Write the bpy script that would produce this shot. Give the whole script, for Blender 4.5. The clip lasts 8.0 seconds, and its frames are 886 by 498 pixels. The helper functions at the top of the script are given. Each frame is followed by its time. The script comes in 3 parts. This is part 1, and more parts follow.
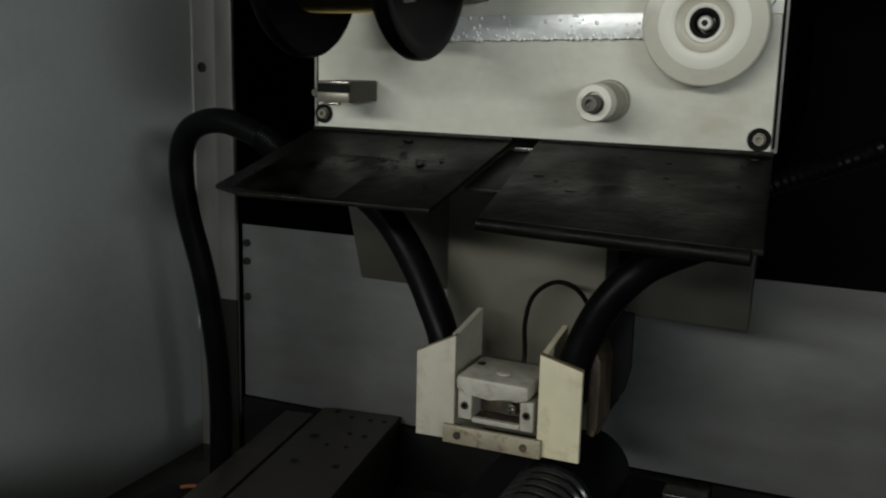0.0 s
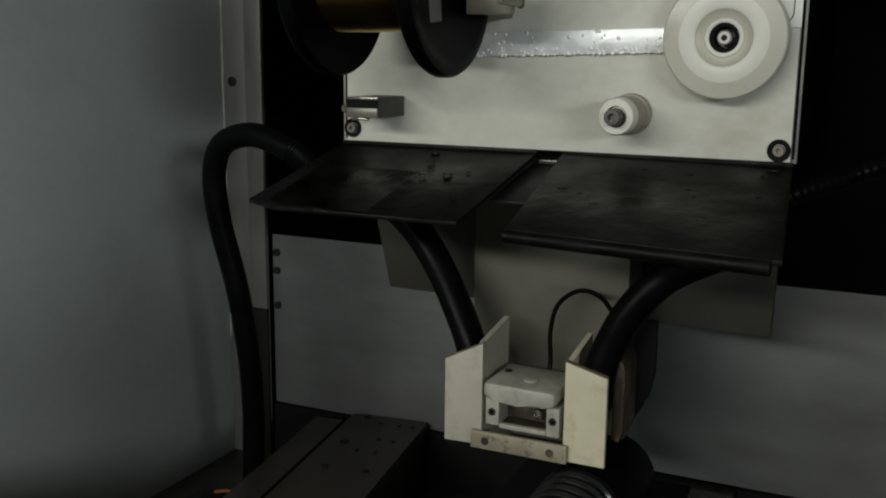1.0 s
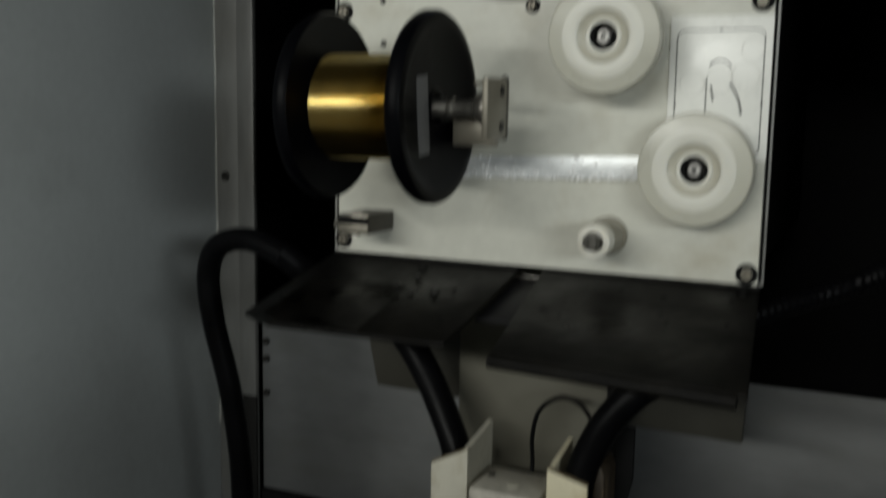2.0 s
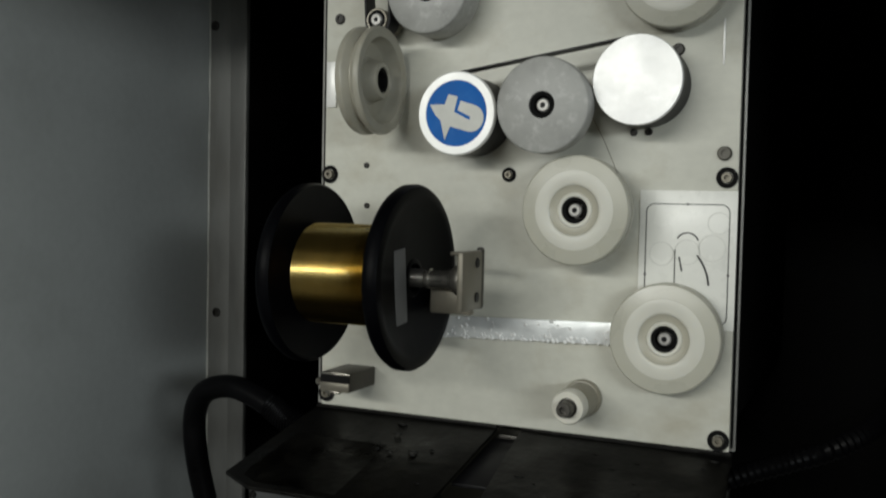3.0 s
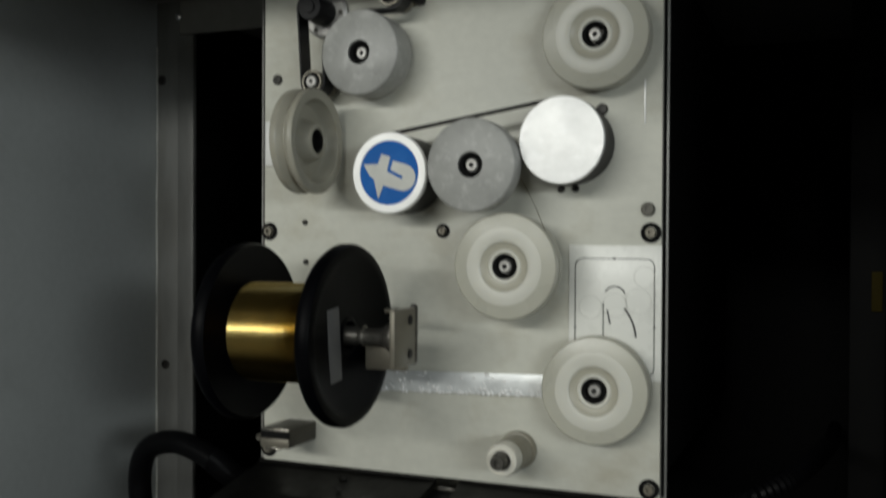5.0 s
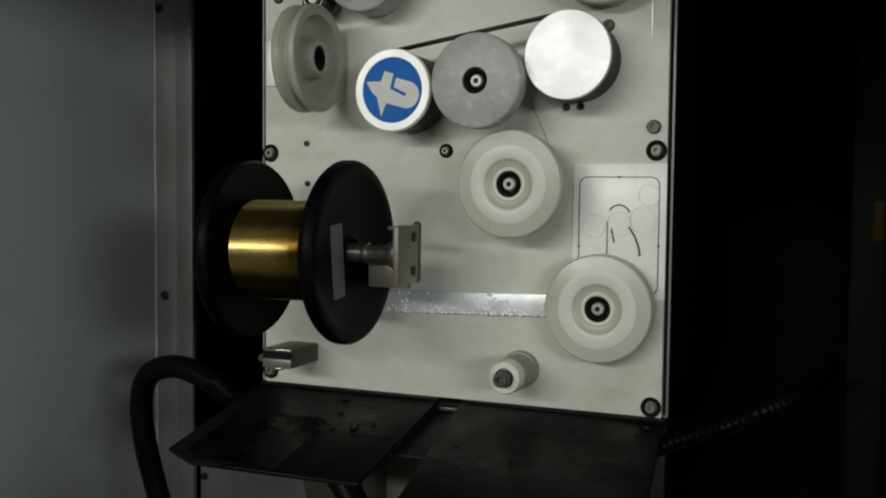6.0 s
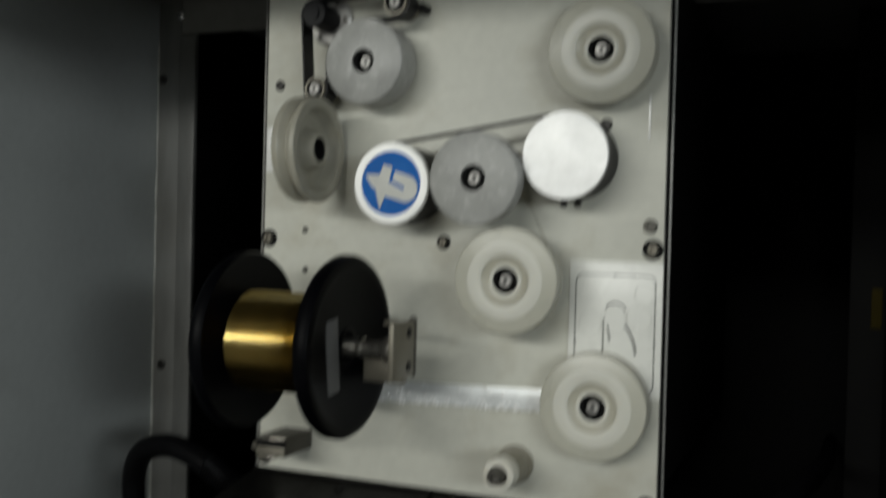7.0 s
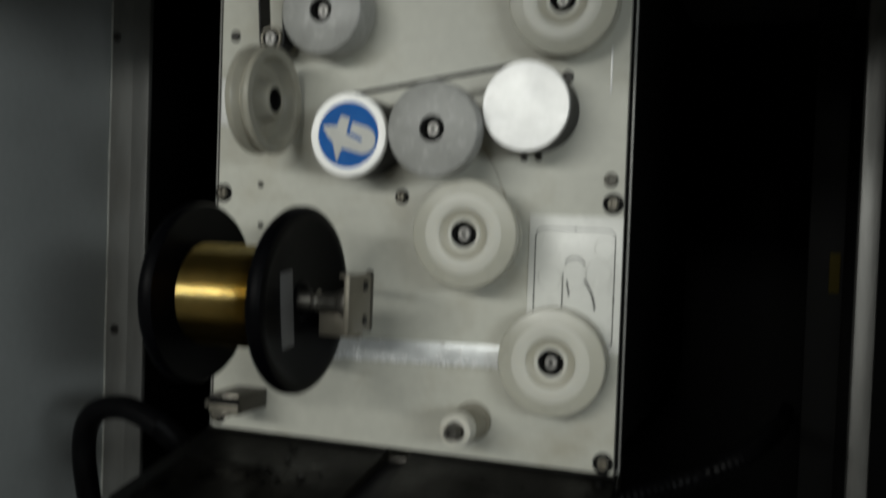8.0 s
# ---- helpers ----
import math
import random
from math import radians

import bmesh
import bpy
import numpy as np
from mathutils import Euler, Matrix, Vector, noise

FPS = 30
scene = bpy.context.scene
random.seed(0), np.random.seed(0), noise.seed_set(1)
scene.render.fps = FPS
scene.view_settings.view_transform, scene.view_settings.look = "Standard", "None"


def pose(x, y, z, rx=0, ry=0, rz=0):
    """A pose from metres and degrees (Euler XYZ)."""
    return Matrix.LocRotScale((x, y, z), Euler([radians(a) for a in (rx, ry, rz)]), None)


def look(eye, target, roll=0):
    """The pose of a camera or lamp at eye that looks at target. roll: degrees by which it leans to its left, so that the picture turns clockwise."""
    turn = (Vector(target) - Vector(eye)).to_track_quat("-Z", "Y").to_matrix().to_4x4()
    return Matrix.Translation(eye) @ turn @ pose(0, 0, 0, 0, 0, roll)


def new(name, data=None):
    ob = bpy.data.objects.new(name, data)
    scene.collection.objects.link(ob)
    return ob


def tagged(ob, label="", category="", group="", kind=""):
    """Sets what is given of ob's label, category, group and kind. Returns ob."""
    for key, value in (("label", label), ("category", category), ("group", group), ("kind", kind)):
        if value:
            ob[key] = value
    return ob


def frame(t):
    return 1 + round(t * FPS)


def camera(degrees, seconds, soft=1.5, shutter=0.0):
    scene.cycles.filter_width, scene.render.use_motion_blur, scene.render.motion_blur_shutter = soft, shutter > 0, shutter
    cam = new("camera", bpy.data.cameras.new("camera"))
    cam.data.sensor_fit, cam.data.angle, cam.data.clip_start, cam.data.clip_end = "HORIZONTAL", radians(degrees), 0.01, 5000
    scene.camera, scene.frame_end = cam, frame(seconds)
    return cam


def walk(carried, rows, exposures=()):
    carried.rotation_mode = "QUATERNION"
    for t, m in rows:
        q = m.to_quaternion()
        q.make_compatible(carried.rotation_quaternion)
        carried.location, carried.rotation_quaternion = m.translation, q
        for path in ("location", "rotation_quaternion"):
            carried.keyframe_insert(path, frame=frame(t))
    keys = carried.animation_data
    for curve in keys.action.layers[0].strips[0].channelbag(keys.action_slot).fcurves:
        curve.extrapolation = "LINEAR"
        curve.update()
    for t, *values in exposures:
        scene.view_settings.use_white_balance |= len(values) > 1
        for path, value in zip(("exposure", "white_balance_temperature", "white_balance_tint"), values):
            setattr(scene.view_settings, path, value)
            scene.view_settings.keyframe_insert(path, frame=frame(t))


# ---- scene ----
cam = camera(49.0, 8.0, soft=2.0, shutter=0.7)
PATH = [
    (0, (0.267, -0.773, 1.239), (-0.515, 1.025, 0.844), 1.3),
    (0.5, (0.271, -0.786, 1.243), (-0.55, 0.997, 0.859), 1.2),
    (1, (0.273, -0.793, 1.248), (-0.555, 0.986, 0.862), 0.6),
    (1.5, (0.273, -0.8, 1.259), (-0.555, 0.981, 0.883), 1.2),
    (1.8, (0.283, -0.822, 1.279), (-0.528, 0.977, 0.952), 1.4),
    (2, (0.283, -0.823, 1.31), (-0.523, 0.985, 1.026), 1.0),
    (2.2, (0.29, -0.832, 1.338), (-0.508, 0.987, 1.104), 1.1),
    (3.3, (0.31, -0.831, 1.381), (-0.518, 0.988, 1.312), 0.9),
    (3.5, (0.313, -0.832, 1.389), (-0.51, 0.99, 1.334), 0.5),
    (4, (0.32, -0.831, 1.401), (-0.488, 0.998, 1.383), 0.4),
    (4.5, (0.333, -0.837, 1.408), (-0.439, 1.008, 1.408), 0.3),
    (5, (0.342, -0.835, 1.396), (-0.42, 1.014, 1.37), 0.3),
    (5.2, (0.337, -0.834, 1.378), (-0.409, 1.021, 1.32), 0.9),
    (6.3, (0.334, -0.834, 1.363), (-0.422, 1.014, 1.243), 0.4),
    (6.5, (0.335, -0.834, 1.376), (-0.423, 1.013, 1.264), 0.3),
    (7, (0.337, -0.832, 1.411), (-0.419, 1.019, 1.375), 1.5),
    (7.2, (0.340, -0.830, 1.430), (-0.374, 1.038, 1.470), 2.2),
    (7.3, (0.342, -0.832, 1.431), (-0.363, 1.038, 1.490), 2.1),
    (7.5, (0.347, -0.829, 1.426), (-0.349, 1.045, 1.495), 1.6),
    (8, (0.337, -0.817, 1.385), (-0.348, 1.061, 1.317), 2.0),
]

walk(cam, [(t, look(eye, target, roll)) for t, eye, target, roll in PATH], exposures=[(0.0, -0.02), (2.0, -0.04), (3.5, -0.04), (4.5, -0.05), (5.0, -0.17), (6.5, -0.18), (7.5, -0.26), (8.0, -0.34)])

# ---- light: a dim workshop with a long high light strip behind the camera and an added fill beside it ----
world = bpy.data.worlds.new("workshop")
scene.world = world
world.use_nodes = True
world.node_tree.nodes["Background"].inputs[0].default_value = (0.85, 0.93, 1.0, 1)
world.node_tree.nodes["Background"].inputs[1].default_value = 0.02


def area_lamp(name, eye, target, width, height, watts, colour):
    data = bpy.data.lights.new(name, "AREA")
    data.shape, data.size, data.size_y, data.energy, data.color = "RECTANGLE", width, height, watts, colour
    ob = new(name, data)
    ob.matrix_world = look(eye, target)
    return ob


area_lamp("workshop_light_strip", (-1.0, -4.9, 2.60), (0.0, 0.0, 1.4), 4.2, 0.28, 119, (0.985, 1.0, 0.945))
# Unseen fill lamp, added to brighten the left cabinet wall.
area_lamp("left_wall_fill", (2.7, -2.9, 1.80), (-0.4, 0.1, 1.3), 1.4, 0.30, 34, (0.92, 0.99, 1.0))


# ---- materials ----
def mat(name, colour, rough=0.5, metal=0.0, vary=0.12, grain=40.0, stain=5.0, bump=0.05, stain_colour=None, stain_amount=0.0,
        stretch=(1, 1, 1), spec=0.5, rough_vary=0.1, fine=0.35, transmission=0.0, subsurface=0.0):
    """Paint, plastic or metal: colour varied at two scales, uneven gloss, fine relief."""
    m = bpy.data.materials.new(name)
    m.use_nodes = True
    nt = m.node_tree
    n, l = nt.nodes, nt.links
    b = n["Principled BSDF"]
    tc = n.new("ShaderNodeTexCoord")
    mp = n.new("ShaderNodeMapping")
    mp.inputs["Scale"].default_value = stretch
    l.new(tc.outputs["Object"], mp.inputs["Vector"])
    a = n.new("ShaderNodeTexNoise")
    a.inputs["Scale"].default_value, a.inputs["Detail"].default_value = stain, 5
    g = n.new("ShaderNodeTexNoise")
    g.inputs["Scale"].default_value, g.inputs["Detail"].default_value = grain, 4
    for q in (a, g):
        l.new(mp.outputs["Vector"], q.inputs["Vector"])
    mixn = n.new("ShaderNodeMath")
    mixn.operation = "MULTIPLY_ADD"
    l.new(g.outputs["Fac"], mixn.inputs[0])
    mixn.inputs[1].default_value = fine
    l.new(a.outputs["Fac"], mixn.inputs[2])
    ramp = n.new("ShaderNodeMapRange")
    ramp.inputs["From Min"].default_value, ramp.inputs["From Max"].default_value = 0.3 + fine * 0.35, 0.7 + fine * 0.65
    ramp.inputs["To Min"].default_value, ramp.inputs["To Max"].default_value = 1 - vary, 1 + vary
    l.new(mixn.outputs[0], ramp.inputs["Value"])
    hsv = n.new("ShaderNodeHueSaturation")
    hsv.inputs["Color"].default_value = (*colour, 1)
    l.new(ramp.outputs[0], hsv.inputs["Value"])
    out = hsv.outputs["Color"]
    if stain_amount:
        st = n.new("ShaderNodeTexNoise")
        st.inputs["Scale"].default_value, st.inputs["Detail"].default_value, st.inputs["Roughness"].default_value = stain * 2.3, 7, 0.65
        l.new(mp.outputs["Vector"], st.inputs["Vector"])
        r2 = n.new("ShaderNodeMapRange")
        r2.inputs["From Min"].default_value, r2.inputs["From Max"].default_value = 0.52, 0.72
        r2.inputs["To Max"].default_value = stain_amount
        l.new(st.outputs["Fac"], r2.inputs["Value"])
        mx = n.new("ShaderNodeMix")
        mx.data_type = "RGBA"
        l.new(r2.outputs[0], mx.inputs["Factor"])
        l.new(out, mx.inputs[6])
        mx.inputs[7].default_value = (*(stain_colour or colour), 1)
        out = mx.outputs[2]
    l.new(out, b.inputs["Base Color"])
    rr = n.new("ShaderNodeMapRange")
    rr.inputs["To Min"].default_value, rr.inputs["To Max"].default_value = max(0.03, rough - rough_vary), min(1, rough + rough_vary)
    rr.inputs["From Min"].default_value, rr.inputs["From Max"].default_value = 0.3, 0.7
    l.new(a.outputs["Fac"], rr.inputs["Value"])
    l.new(rr.outputs[0], b.inputs["Roughness"])
    b.inputs["Metallic"].default_value = metal
    b.inputs["Specular IOR Level"].default_value = spec
    b.inputs["Transmission Weight"].default_value = transmission
    b.inputs["Subsurface Weight"].default_value = subsurface
    b.inputs["Subsurface Radius"].default_value = (0.01, 0.009, 0.007)
    if bump:
        bp = n.new("ShaderNodeBump")
        bp.inputs["Strength"].default_value, bp.inputs["Distance"].default_value = bump, 0.002
        l.new(g.outputs["Fac"], bp.inputs["Height"])
        l.new(bp.outputs["Normal"], b.inputs["Normal"])
    return m


M_WALL = mat("pale_grey_enamel", (0.48, 0.505, 0.50), 0.5, vary=0.10, grain=90, stain=3, bump=0.04, stain_colour=(0.30, 0.31, 0.30), stain_amount=0.25)
M_FRAME = mat("dull_zinc_frame", (0.19, 0.19, 0.18), 0.5, metal=0.25, vary=0.32, grain=60, stain=9, bump=0.08, stretch=(1, 1, 0.25), stain_colour=(0.16, 0.15, 0.13), stain_amount=0.55)
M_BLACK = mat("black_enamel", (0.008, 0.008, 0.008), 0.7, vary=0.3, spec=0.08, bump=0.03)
M_ROOF = mat("grey_roof_enamel", (0.24, 0.24, 0.23), 0.55, vary=0.15, stain=6)
M_SILL = mat("wet_greenish_sill", (0.032, 0.033, 0.028), 0.28, vary=0.35, grain=60, stain=22, bump=0.25, rough_vary=0.15, stain_colour=(0.12, 0.12, 0.10), stain_amount=0.5)
M_WORN = mat("brown_worn_edge", (0.17, 0.135, 0.075), 0.6, vary=0.3, grain=120, stain=60, bump=0.1, stain_colour=(0.07, 0.05, 0.025), stain_amount=0.6)
M_STEEL = mat("brushed_stainless_sheet", (0.17, 0.175, 0.175), 0.50, metal=0.3, vary=0.24, grain=55, stain=6, bump=0.06, stretch=(0.6, 1, 1.5), stain_colour=(0.12, 0.12, 0.105), stain_amount=0.6)
M_PLATE = mat("ivory_plastic_plate", (0.64, 0.635, 0.56), 0.42, vary=0.13, grain=120, stain=6, bump=0.03, stretch=(0.75, 1, 1.15), stain_colour=(0.44, 0.40, 0.30), stain_amount=0.55)
M_WHITE = mat("milky_white_plastic", (0.70, 0.68, 0.60), 0.38, vary=0.05, grain=80, stain=18, bump=0.03, stain_colour=(0.5, 0.46, 0.37), stain_amount=0.25, subsurface=0.15)
M_MILK = mat("translucent_ivory_plastic", (0.51, 0.50, 0.425), 0.30, vary=0.06, grain=70, stain=14, bump=0.02, subsurface=0.2)
M_HUB = mat("tan_plastic_ring", (0.47, 0.45, 0.37), 0.34, vary=0.06, grain=70, stain=14, bump=0.02, subsurface=0.2)
M_DULL = mat("dull_grey_screw", (0.11, 0.105, 0.09), 0.5, metal=0.4, vary=0.25, grain=200, stain=90)
M_JAW = mat("stained_white_ceramic", (0.42, 0.40, 0.345), 0.48, vary=0.15, grain=90, stain=45, bump=0.08, stain_colour=(0.16, 0.14, 0.10), stain_amount=0.6)
M_TAN = mat("brown_tan_plastic", (0.27, 0.25, 0.195), 0.36, vary=0.12, grain=70, stain=22, bump=0.03, stain_colour=(0.17, 0.15, 0.10), stain_amount=0.4)
M_AMBER = mat("yellowed_translucent_plastic", (0.375, 0.36, 0.30), 0.40, vary=0.10, grain=70, stain=20, bump=0.02, subsurface=0.2, stain_colour=(0.30, 0.27, 0.19), stain_amount=0.4)
M_HEAD = mat("grey_header_enamel", (0.22, 0.215, 0.197), 0.5, vary=0.2, grain=60, stain=9, bump=0.05, stain_colour=(0.2, 0.19, 0.17), stain_amount=0.5)
M_JAMB = mat("brushed_stainless_upright", (0.19, 0.19, 0.182), 0.45, metal=0.5, vary=0.22, grain=120, stain=12, bump=0.06, stretch=(3, 3, 0.3), stain_colour=(0.25, 0.245, 0.23), stain_amount=0.5)
M_CORE = mat("milky_inner_plastic", (0.66, 0.65, 0.58), 0.36, vary=0.05, grain=70, stain=14, bump=0.02, subsurface=0.2)
M_GREYP = mat("frosted_grey_plastic", (0.355, 0.355, 0.338), 0.40, vary=0.15, grain=120, stain=40, bump=0.05, stain_colour=(0.60, 0.60, 0.58), stain_amount=0.6)
M_ALU = mat("machined_aluminium", (0.86, 0.86, 0.85), 0.42, metal=0.3, vary=0.16, grain=90, stain=28, bump=0.10, stain_colour=(0.95, 0.95, 0.95), stain_amount=0.9)
M_BOLT = mat("dull_bolt_steel", (0.42, 0.41, 0.39), 0.42, metal=0.5, vary=0.2, grain=200, stain=90, bump=0.05)
M_CHROME = mat("bright_chrome", (0.9, 0.9, 0.9), 0.18, metal=1.0, vary=0.05, bump=0)
M_STRIP = mat("wet_aluminium_strip", (0.84, 0.86, 0.86), 0.36, metal=0.3, vary=0.12, grain=110, stain=45, bump=0.25)
M_DARKM = mat("dark_steel", (0.12, 0.115, 0.105), 0.35, metal=0.8, vary=0.3, grain=90, stain=30)
M_METAL = mat("worn_bright_steel", (0.34, 0.325, 0.29), 0.25, metal=0.9, vary=0.2, grain=90, stain=30, bump=0.06, stain_colour=(0.25, 0.21, 0.16), stain_amount=0.4)
M_BRACKET = mat("worn_nickel_bracket", (0.20, 0.185, 0.15), 0.42, metal=0.5, vary=0.12, grain=70, stain=30, bump=0.06, stain_colour=(0.3, 0.26, 0.2), stain_amount=0.4)
M_RUBBER = mat("black_rubber", (0.009, 0.009, 0.010), 0.42, vary=0.3, grain=120, stain=20, bump=0.05, spec=0.16)
M_HOSE = mat("black_corrugated_plastic", (0.0028, 0.0028, 0.0032), 0.36, vary=0.3, grain=140, stain=25, bump=0.10, spec=0.07)
M_BELLOWS = mat("shiny_black_bellows", (0.007, 0.007, 0.008), 0.20, vary=0.2, grain=60, stain=20, bump=0.02)
M_SPOOL = mat("black_spool_plastic", (0.0013, 0.0014, 0.0021), 0.40, vary=0.25, grain=60, stain=14, bump=0.04, spec=0.055)
M_STICK = mat("grey_paper_sticker", (0.13, 0.13, 0.13), 0.6, vary=0.1, grain=80, stain=30)
M_BLUE = mat("blue_print", (0.012, 0.125, 0.45), 0.6, spec=0.2, vary=0.08, grain=60, stain=25, stain_colour=(0.05, 0.20, 0.52), stain_amount=0.25)
M_MARK = mat("pale_grey_print", (0.60, 0.60, 0.56), 0.4, vary=0.12, grain=60, stain=40)
M_RIM = mat("white_rim_paint", (0.93, 0.93, 0.91), 0.40, metal=0.25, vary=0.05, grain=60, stain=25)
M_SHELF = mat("wet_black_steel", (0.0030, 0.0028, 0.0024), 0.44, metal=0.0, vary=0.4, grain=70, stain=16, bump=0.5, rough_vary=0.22, stain_colour=(0.010, 0.0090, 0.0070), stain_amount=0.7, spec=0.11)
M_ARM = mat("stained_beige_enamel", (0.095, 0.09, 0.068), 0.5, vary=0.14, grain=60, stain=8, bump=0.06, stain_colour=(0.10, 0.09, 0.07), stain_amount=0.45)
M_COVER = mat("dull_brown_grey_enamel", (0.17, 0.16, 0.135), 0.5, vary=0.2, grain=60, stain=8, bump=0.06, stain_colour=(0.09, 0.08, 0.065), stain_amount=0.5)
M_EDGE = mat("pale_edge_metal", (0.42, 0.415, 0.39), 0.42, metal=0.3, vary=0.15, grain=90, stain=30)
M_TINY = mat("blackened_screw_steel", (0.030, 0.028, 0.025), 0.45, metal=0.3, vary=0.3, grain=200, stain=80)
# Darker copy of the column's beige; the shelf's shade is in this colour.
M_APRON = mat("shaded_dirty_beige", (0.038, 0.036, 0.028), 0.5, vary=0.2, grain=60, stain=8, bump=0.06, stain_colour=(0.04, 0.037, 0.03), stain_amount=0.5)
M_CLAMP = mat("oily_clamp_steel", (0.055, 0.050, 0.041), 0.40, metal=0.5, vary=0.25, grain=90, stain=30, bump=0.06)
M_GUARD = mat("yellowed_ceramic", (0.66, 0.61, 0.44), 0.45, vary=0.10, grain=60, stain=20, bump=0.05, stain_colour=(0.40, 0.32, 0.16), stain_amount=0.55)
M_CERAM = mat("chalky_white_ceramic", (0.50, 0.48, 0.40), 0.48, vary=0.10, grain=60, stain=24, bump=0.05, stain_colour=(0.34, 0.30, 0.21), stain_amount=0.6)
M_RUST = mat("rusty_bar", (0.33, 0.295, 0.215), 0.5, metal=0.15, vary=0.2, grain=80, stain=50, bump=0.12, stain_colour=(0.10, 0.055, 0.02), stain_amount=0.95)
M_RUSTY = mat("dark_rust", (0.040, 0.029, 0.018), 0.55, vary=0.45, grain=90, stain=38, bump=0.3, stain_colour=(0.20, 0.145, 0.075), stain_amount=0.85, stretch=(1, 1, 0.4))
M_SEAL = mat("pale_sealant", (0.5, 0.5, 0.46), 0.5, vary=0.3, grain=60, stain=30)
M_TABLE = mat("oily_grey_table", (0.06, 0.053, 0.045), 0.42, metal=0.4, vary=0.2, grain=50, stain=10, bump=0.06, stain_colour=(0.06, 0.055, 0.05), stain_amount=0.6)
M_STRIPE = mat("dull_black_strip", (0.008, 0.0078, 0.007), 0.6, vary=0.3, grain=50, stain=9, spec=0.2, stain_colour=(0.018, 0.017, 0.014), stain_amount=0.5)
M_TRAY = mat("wet_dark_tray", (0.024, 0.023, 0.021), 0.35, vary=0.3, grain=30, stain=6, stain_colour=(0.07, 0.067, 0.058), stain_amount=0.5)
M_LABEL = mat("off_white_label", (0.88, 0.88, 0.83), 0.28, vary=0.04, grain=60, stain=20, stain_colour=(0.6, 0.6, 0.56), stain_amount=0.3)
M_FAINT = mat("faint_embossed_print", (0.74, 0.74, 0.70), 0.5, vary=0.05)
M_INK = mat("black_ink", (0.03, 0.03, 0.03), 0.5, vary=0.2)
M_YELLOW = mat("faded_yellow_tag", (0.035, 0.027, 0.005), 0.7, spec=0.05)
M_CONC = mat("grey_concrete", (0.28, 0.27, 0.25), 0.75, vary=0.2, grain=20, stain=1.2)
M_PAINT = mat("workshop_wall_paint", (0.42, 0.42, 0.40), 0.7, vary=0.1, grain=20, stain=0.8)
M_FERRULE = mat("yellow_plastic", (0.50, 0.40, 0.07), 0.45, vary=0.1)
M_ORANGE = mat("orange_wire", (0.28, 0.085, 0.03), 0.45)


def brass_wire():
    """Wound brass wire."""
    m = mat("brass_wire_winding", (0.46, 0.345, 0.125), 0.20, metal=1.0, vary=0.10, grain=260, stain=60, bump=0.03, stretch=(4, 0.3, 0.3), rough_vary=0.02)
    return m


M_BRASS = brass_wire()


# ---- mesh helpers ----
def finish(bm, name, material, smooth=35):
    me = bpy.data.meshes.new(name)
    bmesh.ops.recalc_face_normals(bm, faces=bm.faces)
    bm.to_mesh(me)
    bm.free()
    me.materials.append(material)
    if smooth:
        me.shade_smooth()
        me.set_sharp_from_angle(angle=radians(smooth))
    return me


def part(name, bm, material, parent, label=""):
    ob = new(name, finish(bm, name, material))
    ob.parent = parent
    return tagged(ob, label)


def thing(name, loc, label, category, group="", kind=""):
    ob = new(name)
    ob.empty_display_size = 0.02
    ob.location = loc
    return tagged(ob, label, category, group, kind)


def single(name, bm, material, label, category, kind="", loc=(0, 0, 0)):
    ob = new(name, finish(bm, name, material))
    ob.location = loc
    return tagged(ob, label, category, "", kind)


def box(bm, x0, x1, y0, y1, z0, z1, bevel=0.0, m=None, seg=2):
    made = bmesh.ops.create_cube(bm, size=1)["verts"]
    for v in made:
        v.co = Vector(((x0 + x1) / 2 + v.co.x * (x1 - x0), (y0 + y1) / 2 + v.co.y * (y1 - y0), (z0 + z1) / 2 + v.co.z * (z1 - z0)))
    if bevel:
        edges = list({e for v in made for e in v.link_edges})
        made = [g for g in bmesh.ops.bevel(bm, geom=edges, offset=bevel, segments=seg, affect="EDGES", profile=0.5)["verts"]]
    if m is not None:
        bmesh.ops.transform(bm, matrix=m, verts=list({*made}))
    return bm


def boxm(*a, **k):
    return box(bmesh.new(), *a, **k)


FRONT = Matrix.Rotation(radians(90), 4, "X")     # local +z turns to -y, out of the plate
RIGHT = Matrix.Rotation(radians(90), 4, "Y")     # local +z turns to +x


def lathe(profile, seg=56, turn=FRONT, at=(0, 0, 0), bm=None, closed=False):
    """Turns rows of (radius, height out of the support) round an axis."""
    bm = bm or bmesh.new()
    rings = []
    m = Matrix.Translation(at) @ turn
    for r, h in profile:
        if r < 1e-6:
            rings.append([bm.verts.new(m @ Vector((0, 0, h)))])
        else:
            rings.append([bm.verts.new(m @ Vector((r * math.cos(a), r * math.sin(a), h))) for a in (2 * math.pi * k / seg for k in range(seg))])
    pairs = list(zip(rings, rings[1:])) + ([(rings[-1], rings[0])] if closed else [])
    for p, q in pairs:
        for k in range(seg):
            j = (k + 1) % seg
            if len(p) == 1 and len(q) == 1:
                continue
            if len(p) == 1:
                bm.faces.new((p[0], q[k], q[j]))
            elif len(q) == 1:
                bm.faces.new((p[k], p[j], q[0]))
            else:
                bm.faces.new((p[k], p[j], q[j], q[k]))
    return bm


def prism(points, y0, y1, bevel=0.0, bm=None):
    """A plate of outline (x, z) from y0 to y1."""
    bm = bm or bmesh.new()
    a = [bm.verts.new((x, y0, z)) for x, z in points]
    b = [bm.verts.new((x, y1, z)) for x, z in points]
    bm.faces.new(a), bm.faces.new(b[::-1])
